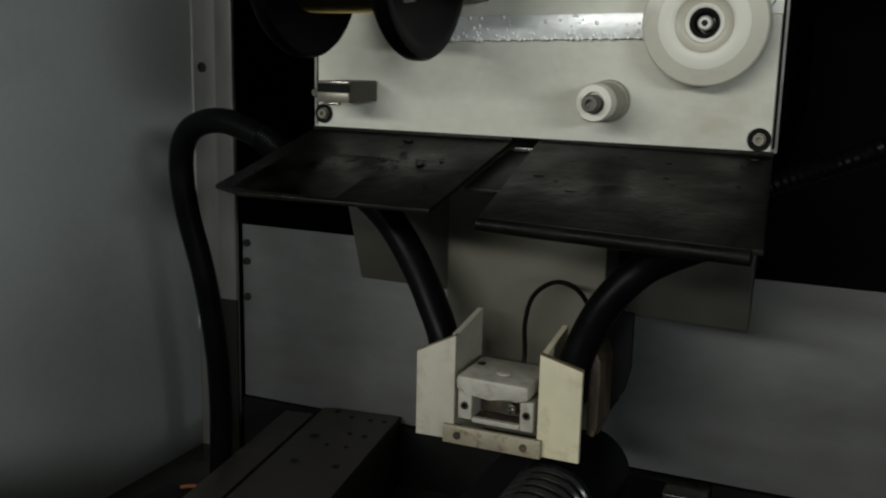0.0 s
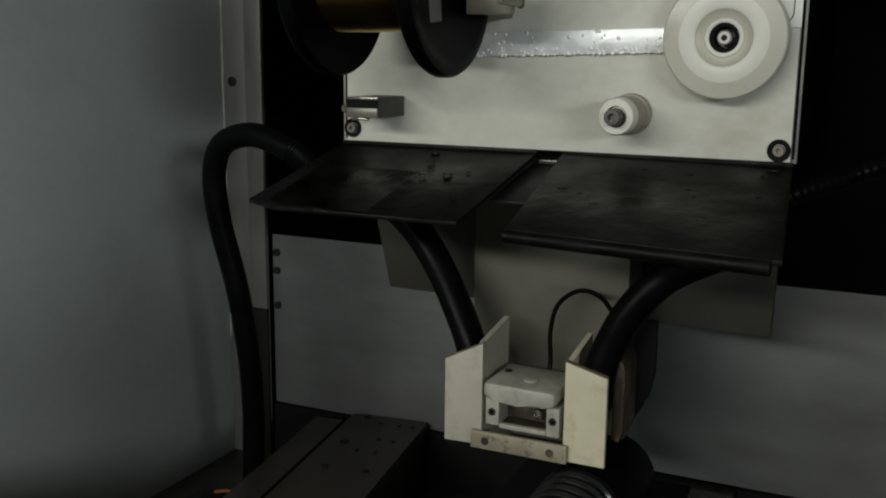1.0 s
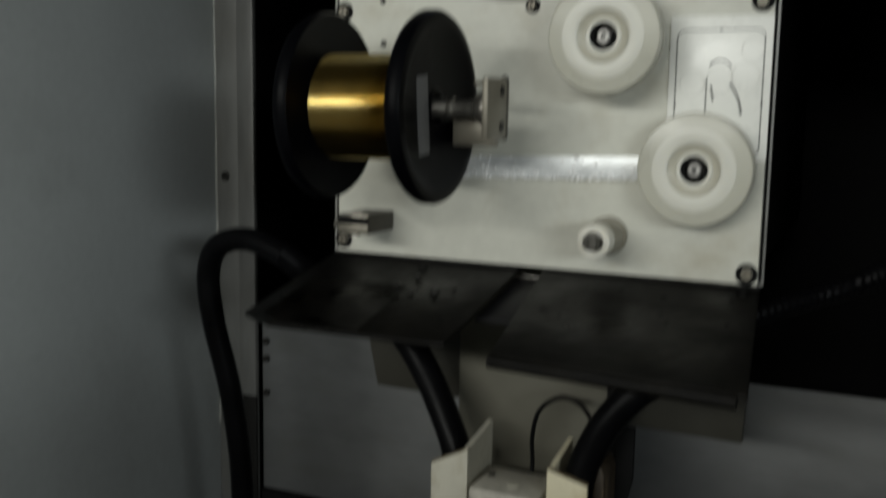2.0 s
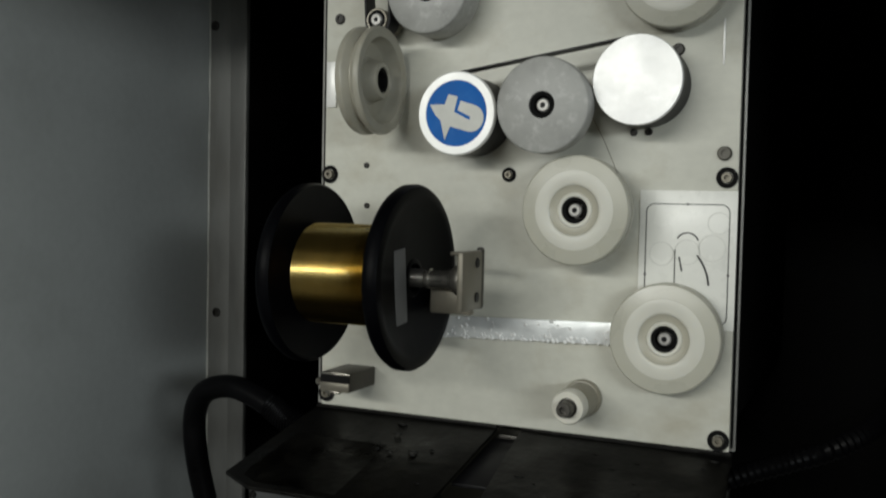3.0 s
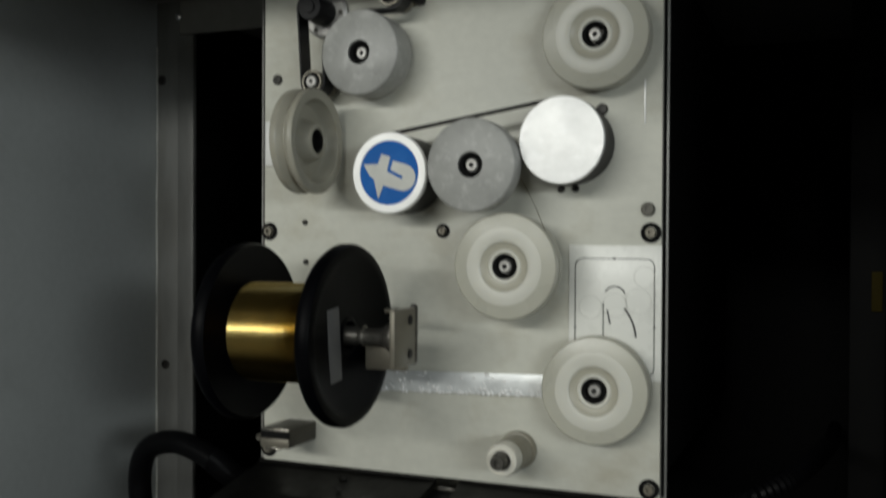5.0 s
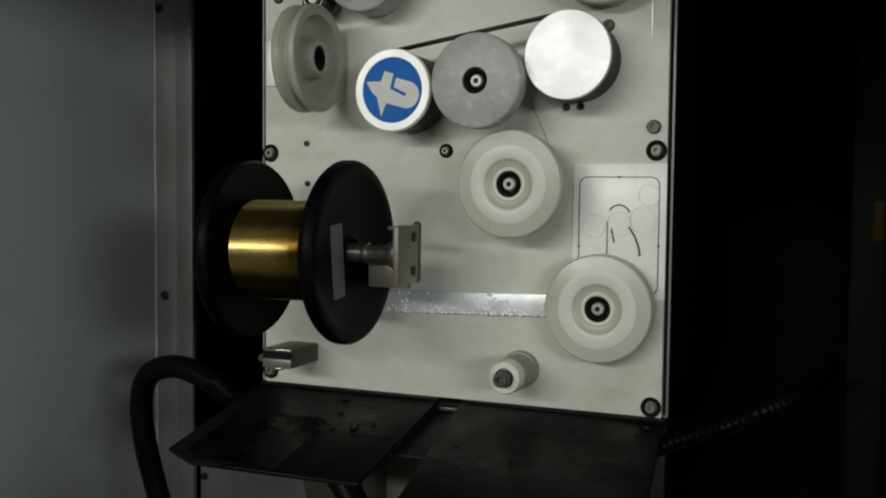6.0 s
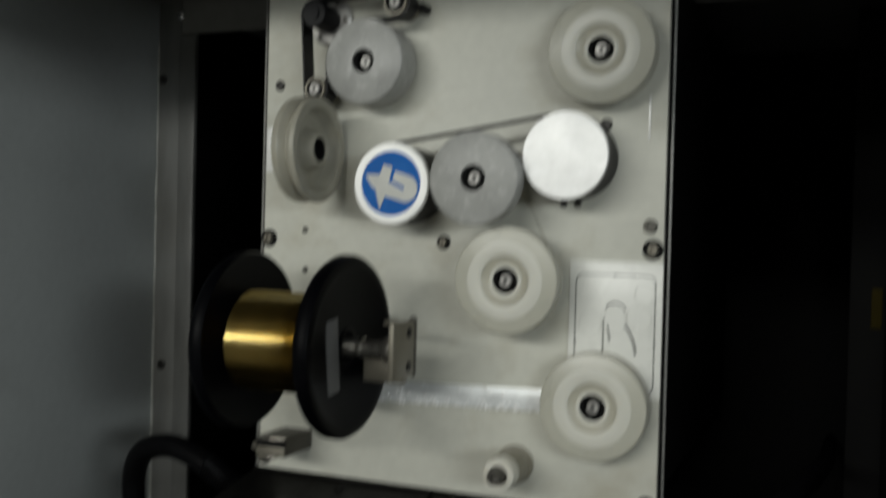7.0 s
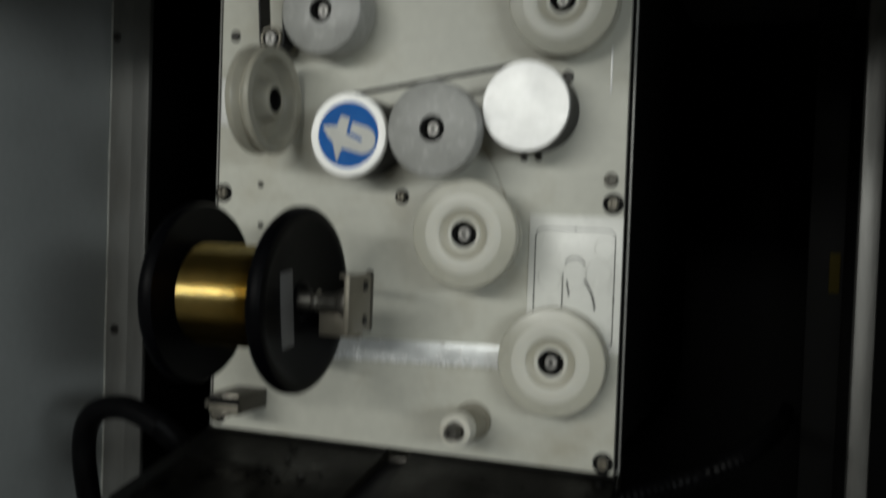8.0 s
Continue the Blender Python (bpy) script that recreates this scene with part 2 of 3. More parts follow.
    for k in range(len(a)):
        j = (k + 1) % len(a)
        bm.faces.new((a[k], b[k], b[j], a[j]))
    if bevel:
        bmesh.ops.bevel(bm, geom=list(bm.edges), offset=bevel, segments=2, affect="EDGES", profile=0.5)
    return bm


def slab(corners, thick, bevel=0.0015):
    """A sloping sheet through its upper corners."""
    bm = bmesh.new()
    top = [bm.verts.new(c) for c in corners]
    low = [bm.verts.new(Vector(c) - Vector((0, 0, thick))) for c in corners]
    bm.faces.new(top), bm.faces.new(low[::-1])
    for k in range(len(top)):
        j = (k + 1) % len(top)
        bm.faces.new((top[k], low[k], low[j], top[j]))
    bmesh.ops.bevel(bm, geom=list(bm.edges), offset=bevel, segments=2, affect="EDGES", profile=0.5)
    return bm


def spline(points, step=0.004):
    """Even points along a smooth line through the given ones."""
    pts = [Vector(p) for p in points]
    pts = [2 * pts[0] - pts[1]] + pts + [2 * pts[-1] - pts[-2]]
    fine = []
    for a, b, c, d in zip(pts, pts[1:], pts[2:], pts[3:]):
        for k in range(40):
            t = k / 40
            fine.append(0.5 * (2 * b + (c - a) * t + (2 * a - 5 * b + 4 * c - d) * t * t + (3 * b - a - 3 * c + d) * t ** 3))
    fine.append(pts[-2])
    out, left = [fine[0]], step
    for p, q in zip(fine, fine[1:]):
        while (q - p).length >= left:
            p = p + (q - p).normalized() * left
            out.append(p)
            left = step
        left -= (q - p).length
    return out


def tube(points, radius, step=0.004, seg=16, ribs=0.0):
    """A hose along a line; ribs: how deep every second ring is drawn in."""
    line = spline(points, step)
    bm = bmesh.new()
    rings, side = [], Vector((0.3, 0.5, 0.81)).normalized()
    for k, p in enumerate(line):
        ahead = (line[min(k + 1, len(line) - 1)] - line[max(k - 1, 0)]).normalized()
        side = (side - ahead * side.dot(ahead)).normalized()
        up = ahead.cross(side)
        r = radius - ribs * (k % 2)
        rings.append([bm.verts.new(p + r * (math.cos(a) * side + math.sin(a) * up)) for a in (2 * math.pi * i / seg for i in range(seg))])
    for p, q in zip(rings, rings[1:]):
        for i in range(seg):
            j = (i + 1) % seg
            bm.faces.new((p[i], p[j], q[j], q[i]))
    bm.faces.new(rings[0][::-1]), bm.faces.new(rings[-1])
    return bm


def flat_line(points, width, y, deep=0.0006, bm=None):
    """A thin drawn line (x, z) on the front of a plate."""
    bm = bm or bmesh.new()
    for (x0, z0), (x1, z1) in zip(points, points[1:]):
        d = Vector((x1 - x0, z1 - z0))
        if d.length < 1e-6:
            continue
        n = Vector((-d.y, d.x)).normalized() * width / 2
        prism([(x0 + n.x, z0 + n.y), (x1 + n.x, z1 + n.y), (x1 - n.x, z1 - n.y), (x0 - n.x, z0 - n.y)], y - deep, y, bm=bm)
    return bm


def arc(cx, cz, r, a0, a1, steps=14):
    return [(cx + r * math.cos(radians(a0 + (a1 - a0) * k / steps)), cz + r * math.sin(radians(a0 + (a1 - a0) * k / steps))) for k in range(steps + 1)]


def belt(wheels, y0, y1, thick):
    """A closed flat belt round wheels (x, z, radius, sense) in running order; sense +1: round the outside."""
    line = []
    tangents = []
    for (ax, az, ar, s), (bx, bz, br, q) in zip(wheels, wheels[1:] + wheels[:1]):
        d = Vector((bx - ax, bz - az))
        k = (q * br - s * ar) / d.length
        d.normalize()
        n = k * d + math.sqrt(max(0, 1 - k * k)) * Vector((-d.y, d.x))
        tangents.append((Vector((ax, az)) - s * ar * n, Vector((bx, bz)) - q * br * n))
    for i, (x, z, r, s) in enumerate(wheels):
        come, leave = tangents[i - 1][1], tangents[i][0]
        a0 = math.atan2(come.y - z, come.x - x)
        a1 = math.atan2(leave.y - z, leave.x - x)
        sweep = (a1 - a0) % (2 * math.pi) if s > 0 else -((a0 - a1) % (2 * math.pi))
        steps = max(2, int(abs(sweep) / 0.12))
        for k in range(steps + 1):
            a = a0 + sweep * k / steps
            line.append((x + r * math.cos(a), z + r * math.sin(a), math.cos(a) * s, math.sin(a) * s))
    bm = bmesh.new()
    rows = []
    for x, z, nx, nz in line:
        rows.append([bm.verts.new((x + nx * o, y, z + nz * o)) for o, y in ((0, y0), (thick, y0), (thick, y1), (0, y1))])
    for p, q in zip(rows, rows[1:] + rows[:1]):
        for i in range(4):
            j = (i + 1) % 4
            bm.faces.new((p[i], p[j], q[j], q[i]))
    return bm


# ---- the workshop round the machine ----
single("floor", boxm(-4.5, 4.5, -6.5, 2.5, -0.1, 0), M_CONC, "worn grey concrete workshop floor under the machine", "floor", "structure")
single("ceiling", boxm(-4.5, 4.5, -6.5, 2.5, 3.4, 3.5), M_PAINT, "plain grey workshop ceiling above the machine", "ceiling", "structure")
for name, b in (("wall_north", (-4.5, 4.5, 2.5, 2.6)), ("wall_west", (-4.6, -4.5, -6.5, 2.5)), ("wall_east", (4.5, 4.6, -6.5, 2.5)), ("wall_south", (-4.5, 4.5, -6.6, -6.5))):
    single(name, boxm(*b, 0, 3.4), M_PAINT, "plain grey painted workshop wall behind the machine", "wall", "structure")

# ---- the machine's cabinet ----
FY = 0.28                                        # front of the frame round the opening
LX = -0.555                                      # inner face of the left side
ROOF = 1.722
TRAY = 0.69
single("wall_left", boxm(LX - 0.02, LX, -0.50, FY + 0.02, 0.0, ROOF + 0.02, bevel=0.002), M_WALL, "pale grey enamelled sheet side of the machine cabinet", "wall", "structure")
# Right, back and inner walls are coloured black for the opening's deep shade.
single("wall_right", boxm(0.62, 0.64, -0.40, 0.9, 0.0, ROOF + 0.02), M_BLACK, "right side of the machine cabinet, coloured black to keep the gap dark", "wall", "structure")
single("ceiling_panel", boxm(LX, 0.62, -0.42, 0.9, ROOF, ROOF + 0.02), M_ROOF, "grey sheet roof over the machine's wire compartment", "ceiling", "structure")
single("trim", boxm(LX - 0.02, 0.64, -0.45, -0.42, 1.704, ROOF + 0.02, bevel=0.002), M_ROOF, "folded grey front lip of the cabinet roof", "trim", "structure")
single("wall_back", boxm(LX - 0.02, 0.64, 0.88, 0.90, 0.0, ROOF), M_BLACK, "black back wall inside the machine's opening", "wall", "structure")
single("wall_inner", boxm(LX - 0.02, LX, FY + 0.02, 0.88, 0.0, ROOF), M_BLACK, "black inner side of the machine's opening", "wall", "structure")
single("floor_tray", boxm(LX, 0.62, -0.42, 0.88, TRAY - 0.02, TRAY), M_TRAY, "wet dark collecting tray at the bottom of the cabinet", "tray", "structure")
# Three unseen panels, added only to block lamp light from the lower cabinet.
single("shade_panel", boxm(LX, -0.30, -0.46, -0.44, 0.0, 0.90, bevel=0.003), M_WALL, "unseen pale grey side panel added to shade the lower left", "panel", "structure")
single("shade_panel", boxm(0.29, 0.64, -0.72, -0.70, 0.0, 0.98, bevel=0.003), M_WALL, "unseen pale grey front panel added to shade the lower cabinet", "panel", "structure")
single("shade_panel", boxm(0.62, 0.64, -1.02, -0.7205, 0.0, 1.26, bevel=0.003), M_WALL, "unseen pale grey panel added to shade the left wall's foot", "panel", "structure")
# Unseen rail, added to keep the side lamp off the upper left wall.
single("shade_rail", boxm(0.06, 0.42, -0.64, -0.60, 1.640, 1.74, bevel=0.003), M_ROOF, "unseen grey overhead rail added to shade the left wall's top", "rail", "structure")
# Out-of-view front panel; its top edge is set to shade the lower parts.
single("tank_front", boxm(-0.30, 0.62, -0.46, -0.44, 0.0, 0.92, bevel=0.003), M_WALL, "unseen pale grey tank front panel, its height set for shade", "panel", "structure")


def screw(r, h, parent, at, turn=FRONT, material=M_DARKM, name="screw", label="dark screw head"):
    bm = lathe([(r, 0), (r, h * 0.6), (r * 0.8, h), (r * 0.45, h), (r * 0.42, h * 0.5), (0, h * 0.5)], 20, turn, at)
    return part(name, bm, material, parent, label)


frame_left = thing("door_frame", (0, 0, 0), "dull zinc-plated sheet frame round the black opening", "frame", kind="structure")
part("jamb", boxm(LX, -0.517, FY, FY + 0.018, TRAY, ROOF, bevel=0.0015), M_FRAME, frame_left)
part("jamb_lip", boxm(-0.5165, -0.4900, FY - 0.004, FY + 0.005, TRAY, 1.673, bevel=0.002), M_FRAME, frame_left, "folded bright inner lip")
# Added strip, there only to make the foot of the upright darker.
part("jamb_dark_strip", boxm(-0.5300, -0.4885, FY - 0.0055, FY - 0.0005, TRAY, 0.908, bevel=0.002), M_STRIPE, frame_left, "added dull black strip that darkens the lower upright")
part("header", boxm(-0.5165, 0.42, FY, FY + 0.006, 1.675, ROOF, bevel=0.0015), M_HEAD, frame_left)
part("jamb", boxm(0.3950, 0.4165, FY - 0.003, FY + 0.03, TRAY, 1.673, bevel=0.004), M_JAMB, frame_left, "bright brushed stainless upright")
for x, z in ((-0.539, 1.214), (-0.5455, 1.613)):
    screw(0.0066, 0.003, frame_left, (x, FY, z), material=M_TINY)
for z in (0.985, 0.960, 0.911):
    screw(0.0050, 0.006, frame_left, (-0.4815, FY + 0.0118, z), material=M_TINY)
part("screw", lathe([(0.0070, 0.0), (0.0070, 0.001), (0.0060, 0.0030), (0.0040, 0.0046), (0.0018, 0.0054), (0, 0.0056)], 24, FRONT, (-0.5165, FY, 1.7005)), M_CHROME, frame_left, "shiny domed screw")
random.seed(21)
bead = [(LX + 0.0012 + random.uniform(-0.0003, 0.0004), FY - 0.0006, 0.86 + 0.035 * k) for k in range(24)]
part("sealant_bead", tube(bead, 0.0011, 0.02, 8), M_SEAL, frame_left, "uneven pale sealant bead in the corner")
black_post = thing("cable_post", (0.369, 0.42, TRAY), "black upright post inside the opening with a yellow tag", "post")
part("post", boxm(-0.02, 0.02, 0.0, 0.04, 0, 1.0, bevel=0.002), M_BLACK, black_post)
part("tag", boxm(0.004, 0.016, -0.004, -0.0005, 0.620, 0.667, bevel=0.0005), M_YELLOW, black_post, "faded yellow tag")

sheet = thing("splash_sheet", (0, FY + 0.012, TRAY), "scratched brushed stainless splash sheet across the back of the tank", "sheet")
part("sheet", boxm(-0.4895, 0.60, 0, 0.004, 0.08, 0.3195, bevel=0.001), M_STEEL, sheet)
part("foot_rail", boxm(-0.4895, -0.032, -0.006, 0.012, 0.0, 0.079, bevel=0.002), M_BLACK, sheet, "black rail under the sheet")
part("foot_rail", boxm(0.142, 0.60, -0.006, 0.012, 0.0, 0.079, bevel=0.002), M_BLACK, sheet, "black rail under the sheet")
part("sill", boxm(-0.0315, 0.1415, -0.040, 0.012, 0.0, 0.074, bevel=0.003), M_SILL, sheet, "wet greenish-grey sill between the rails")

# ---- the wire-feed plate on the end of the arm ----
arm = thing("arm_housing", (0, 0.03, 1.165), "black box-shaped machine arm behind the ivory plate", "machine arm")
part("housing", boxm(-0.185, 0.185, -0.0133, 0.60, 0.0, 0.505, bevel=0.004), M_BLACK, arm)
wing = [(-0.205, 1.0075), (0.184, 1.002), (0.188, 1.16), (-0.2385, 1.16)]
part("top_cover", boxm(-0.187, 0.184, -0.0125, 0.10, 0.5065, 0.531, bevel=0.003), M_COVER, arm, "dull brownish-grey cover above the plate")
part("apron", prism([(x, z - 1.165) for x, z in wing], 0.07, 0.085, 0.0015), M_APRON, arm, "stained beige lower apron, the shelf's shade in its colour")
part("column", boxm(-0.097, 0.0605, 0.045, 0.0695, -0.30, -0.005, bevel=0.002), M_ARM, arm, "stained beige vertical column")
part("column_edge", boxm(0.0615, 0.0735, 0.035, 0.0695, -0.245, -0.005, bevel=0.001), M_BLACK, arm, "black strip beside the column")

plate = thing("feed_plate", (0, 0, 1.171), "ivory plastic mounting plate carrying the wire rollers", "mounting plate")
part("plate", boxm(-0.1965, 0.1990, 0.0, 0.007, 0.0, 0.497, bevel=0.0012), M_PLATE, plate)
part("gap", boxm(-0.2022, 0.2005, 0.0072, 0.0128, 0.002, 0.4985), M_BLACK, plate, "dark gap behind the plate")
part("backing", boxm(-0.2080, 0.2024, 0.013, 0.0165, -0.002, 0.499, bevel=0.0008), M_EDGE, plate, "thin metal backing sheet")


def plate_bolt(x, z, r=0.0088):
    """A cap bolt in a dark counterbore."""
    cup = part("washer", lathe([(r, -0.001), (r, 0.0012), (r * 0.56, 0.0008), (r * 0.54, -0.001)], 32, FRONT, (x, 0, z - 1.171)), M_BLACK, plate, "black ring")
    bolt = lathe([(r * 0.50, -0.001), (r * 0.50, 0.0035), (r * 0.47, 0.0045), (r * 0.24, 0.0045), (r * 0.22, 0.001), (0, 0.001)], 24, FRONT, (x, 0, z - 1.171))
    part("bolt", bolt, M_BRACKET, cup, "worn cap bolt")
    return cup


for x, z in ((-0.19, 1.4), (0.19, 1.4), (-0.19, 1.183), (0.19, 1.180), (-0.19, 1.653), (0.19, 1.656)):
    plate_bolt(x, z)
plate_bolt(-0.002, 1.401, 0.0066)
for x, z, r in ((-0.149, 1.409, 0.0028), (-0.148, 1.370, 0.0028), (-0.181, 1.551, 0.0052), (0.1875, 1.420, 0.0060), (-0.129, 1.642, 0.0028), (0.147, 1.507, 0.0052), (0.111, 1.438, 0.0032), (0.124, 1.4385, 0.0032)):
    screw(r, 0.0025 if r < 0.006 else 0.004, plate, (x, 0, z - 1.171), material=M_DULL if r > 0.0055 else M_TINY)
part("side_tab", boxm(-0.1945, -0.1835, -0.0025, -0.0003, 0.2945, 0.3390, bevel=0.0006), M_RIM, plate, "white rectangular tab at the edge")
part("slot_insert", boxm(0.1832, 0.1850, -0.0012, -0.0003, 0.322, 0.360, bevel=0.0003), M_RIM, plate, "thin white upright line")

strip = thing("guide_strip", (0, 0, 1.2609), "wet aluminium strip with water beads on the plate", "metal strip")
part("strip", boxm(-0.125, 0.135, -0.004, -0.0003, -0.0098, 0.0098, bevel=0.0006), M_STRIP, strip)
strip.rotation_euler.y = radians(-1.6)
random.seed(5)
drops = bmesh.new()
for k in range(150):
    x = random.uniform(-0.075, 0.095)
    z = random.choice((-0.0095, random.uniform(-0.009, -0.004), random.uniform(-0.009, 0.009)))
    q = random.uniform(0.0005, 0.0019)
    lathe([(q, 0.0), (q * 0.85, q * 0.4), (q * 0.45, q * 0.65), (0, q * 0.72)], 8, FRONT, (x, -0.004, z), bm=drops)
# Beads use bright aluminium, so the water's sparkle sits in the colour.
tagged(part("drop", drops, M_ALU, strip, "small water beads, their sparkle painted bright"), kind="stuff")

name_plate = thing("diagram_plate", (0.159, 0, 1.331), "off-white engraved threading diagram plate on the ivory plate", "label plate")
part("sheet", boxm(-0.0405, 0.0405, -0.0016, -0.0003, -0.058, 0.058, bevel=0.0004), M_LABEL, name_plate)
border = arc(-0.0275, 0.0395, 0.007, 180, 90, 6) + arc(0.0275, 0.0395, 0.007, 90, 0, 6) + arc(0.0275, -0.047, 0.007, 0, -90, 6) + arc(-0.0275, -0.047, 0.007, -90, -180, 6)
part("border_line", flat_line(border + border[:1], 0.0007, -0.0017), M_INK, name_plate, "thin dark border line")
part("drawing", flat_line(arc(0.0005, 0.013, 0.0095, 150, 20), 0.0011, -0.0017), M_INK, name_plate, "dark curved line of the diagram")
part("drawing", flat_line([(-0.0095, 0.008), (-0.0095, -0.030)], 0.0007, -0.0017), M_INK, name_plate, "thin upright line of the diagram")
part("drawing", flat_line(arc(-0.024, -0.024, 0.043, 40, 4), 0.0015, -0.0017), M_INK, name_plate, "thick bent line of the diagram")
part("drawing", flat_line([(-0.006, 0.002), (-0.0035, -0.010)], 0.0012, -0.0017), M_INK, name_plate, "short dark stroke of the diagram")
for x, z, r in ((0.0005, 0.006, 0.0105), (-0.021, 0.004, 0.010), (0.021, 0.010, 0.011), (0.026, 0.031, 0.009)):
    part("drawing", flat_line(arc(x, z, r, 0, 360, 28), 0.0006, -0.0017), M_FAINT, name_plate, "faint round outline of the diagram")
for x, z in ((0.0, 0.0465), (0.0345, -0.012), (-0.0345, -0.014)):
    part("tick", lathe([(0.0011, 0.0016), (0.0011, 0.0021), (0, 0.0021)], 10, FRONT, (x, 0, z)), M_INK, name_plate, "dark tick on the border line")


# ---- rollers ----
def axle(parent, r, h, hole, sunk=0.0):
    """A black bearing mouth with a cap bolt in it; sunk: how far the bolt head lies behind the mouth."""
    ring = part("bearing", lathe([(hole, h - 0.006), (hole, h), (hole * 0.86, h + 0.0006), (hole * 0.70, h - 0.001), (hole * 0.68, h - 0.016), (0, h - 0.016)], 36), M_BLACK, parent, "black bearing ring")
    part("bolt", lathe([(r, h - sunk - 0.006), (r, h - sunk + 0.0012), (r * 0.8, h - sunk + 0.0024), (r * 0.42, h - sunk + 0.0024), (r * 0.38, h - sunk - 0.001), (0, h - sunk - 0.001)], 28), M_BOLT, ring, "bright cap bolt")
    # Black disc in the bolt's hole; the hole's shade is painted on.
    part("socket", lathe([(r * 0.375, h - sunk - 0.0008), (r * 0.37, h - sunk + 0.0008), (0, h - sunk + 0.0008)], 14), M_RUBBER, ring, "black disc painting the shade in the bolt socket")


def big_roller(x, z, front, back):
    """Milky disc pulley: grooved edge, slanting face, raised inner disc and sunk hub."""
    ob = thing("guide_roller", (x, 0, z), "large milky ivory plastic wire roller on the plate", "roller", "large wire rollers")
    R = 0.0463
    part("rim", lathe([(0.030, back), (R - 0.002, back), (R, back + 0.002), (R, front - 0.0165), (R - 0.004, front - 0.0125), (R, front - 0.0085), (R, front - 0.0035),
                       (R - 0.0012, front - 0.002), (0.0352, front - 0.0001), (0.0338, front + 0.0001), (0.030, front - 0.002)], 72), M_MILK, ob, "translucent ivory outer rim")
    part("disc", lathe([(0.0335, back + 0.001), (0.0336, front + 0.0001), (0.0326, front + 0.0003), (0.0300, front + 0.0006), (0.0240, front + 0.0007), (0.0222, front + 0.0003), (0.0213, front - 0.0003), (0.0212, front - 0.0060)], 64), M_CORE, ob, "paler milky inner disc")
    part("hub", lathe([(0.0211, front - 0.0060), (0.0211, front - 0.0004), (0.0190, front - 0.0016), (0.0165, front - 0.0026), (0.0150, front - 0.0028), (0.0149, front - 0.0060)], 56), M_HUB, ob, "tan sloping hub ring")
    part("lip", lathe([(0.0148, front - 0.0060), (0.0148, front - 0.0027), (0.0138, front - 0.0020), (0.0122, front - 0.0020), (0.0113, front - 0.0026), (0.0112, front - 0.0100)], 56), M_CORE, ob, "pale lip round the bearing")
    part("spacer", lathe([(0.012, 0.0), (0.012, back + 0.004), (0.0, back + 0.004)], 28), M_DARKM, ob, "steel spacer behind the roller")
    axle(ob, 0.0056, front - 0.0036, 0.0111, 0.0015)
    return ob


big_roller(0.1455, 1.5678, 0.0265, 0.005)
big_roller(0.1470, 1.2650, 0.0265, 0.005)
big_roller(0.0735, 1.3704, 0.048, 0.027)


def grey_roller(x, z, R, back, front, sunk):
    ob = thing("drive_roller", (x, 0, z), "frosted grey plastic drive roller with plain face", "roller", "grey drive rollers")
    part("drum", lathe([(0.011, back), (R - 0.001, back), (R, back + 0.001), (R, front - 0.0016), (R - 0.0006, front - 0.0006), (R - 0.0018, front), (0.0112, front + 0.0004), (0.0108, front - 0.008)], 72), M_GREYP, ob)
    part("spacer", lathe([(0.013, 0.0), (0.013, back), (0.0, back)], 28), M_DARKM, ob, "steel spacer behind the roller")
    axle(ob, 0.0056, front - 0.0015, 0.0105, sunk)
    return ob


grey_roller(-0.0711, 1.5648, 0.0392, 0.006, 0.038, 0.0060)
grey_roller(0.0487, 1.4568, 0.0400, 0.046, 0.064, 0.0035)

bright = thing("belt_pulley", (0.1236, 0, 1.477), "bright machined aluminium belt pulley with plain face", "pulley")
part("drum", lathe([(0.0, 0.0003), (0.0300, 0.0003), (0.0353, 0.004), (0.0353, 0.0445), (0.0, 0.0445)], 72), M_RUBBER, bright, "black rubbered drum under the cap")
part("cap", lathe([(0.0, 0.0446), (0.0358, 0.0446), (0.0369, 0.0453), (0.0369, 0.0475), (0.0362, 0.0485), (0.0, 0.0488)], 72), M_ALU, bright, "bright machined end cap")
badge = thing("belt_pulley", (-0.0340, 0, 1.4525), "belt pulley with a blue round badge in a white rim", "pulley")
part("drum", lathe([(0.0, 0.0003), (0.0300, 0.0003), (0.0351, 0.004), (0.0351, 0.0455), (0.0, 0.0455)], 72), M_RUBBER, badge, "black rubbered drum under the cap")
part("rim", lathe([(0.0280, 0.0456), (0.0358, 0.0456), (0.0366, 0.0463), (0.0366, 0.0495), (0.0355, 0.0508), (0.0290, 0.0508), (0.0286, 0.0500)], 72), M_RIM, badge, "white painted pulley rim")
part("badge_face", lathe([(0.0287, 0.048), (0.0287, 0.0502), (0.0, 0.0504)], 64), M_BLUE, badge, "blue printed disc")
TIP = Matrix.Rotation(radians(-16), 2)           # how far the wheel had turned
round_end = [(0.0150 + 0.0118 * math.cos(radians(a)), -0.0004 + 0.0118 * math.sin(radians(a))) for a in range(90, -91, -15)]
outline = [(-0.0115, 0.0140), (-0.0026, 0.0142), (-0.0020, 0.0006), (0.0138, -0.0022), (0.0143, 0.0006), (0.0008, 0.0030), (0.0012, 0.0114)] + round_end + [
    (-0.0020, -0.0124), (-0.0036, -0.0250), (-0.0085, -0.0165), (-0.0122, -0.0098), (-0.0180, -0.0070), (-0.0262, 0.0006), (-0.0185, 0.0030), (-0.0125, 0.0045)]
part("mark", prism([tuple(TIP @ Vector(p)) for p in outline], -0.0510, -0.0503), M_MARK, badge, "pale grey pointed mark")

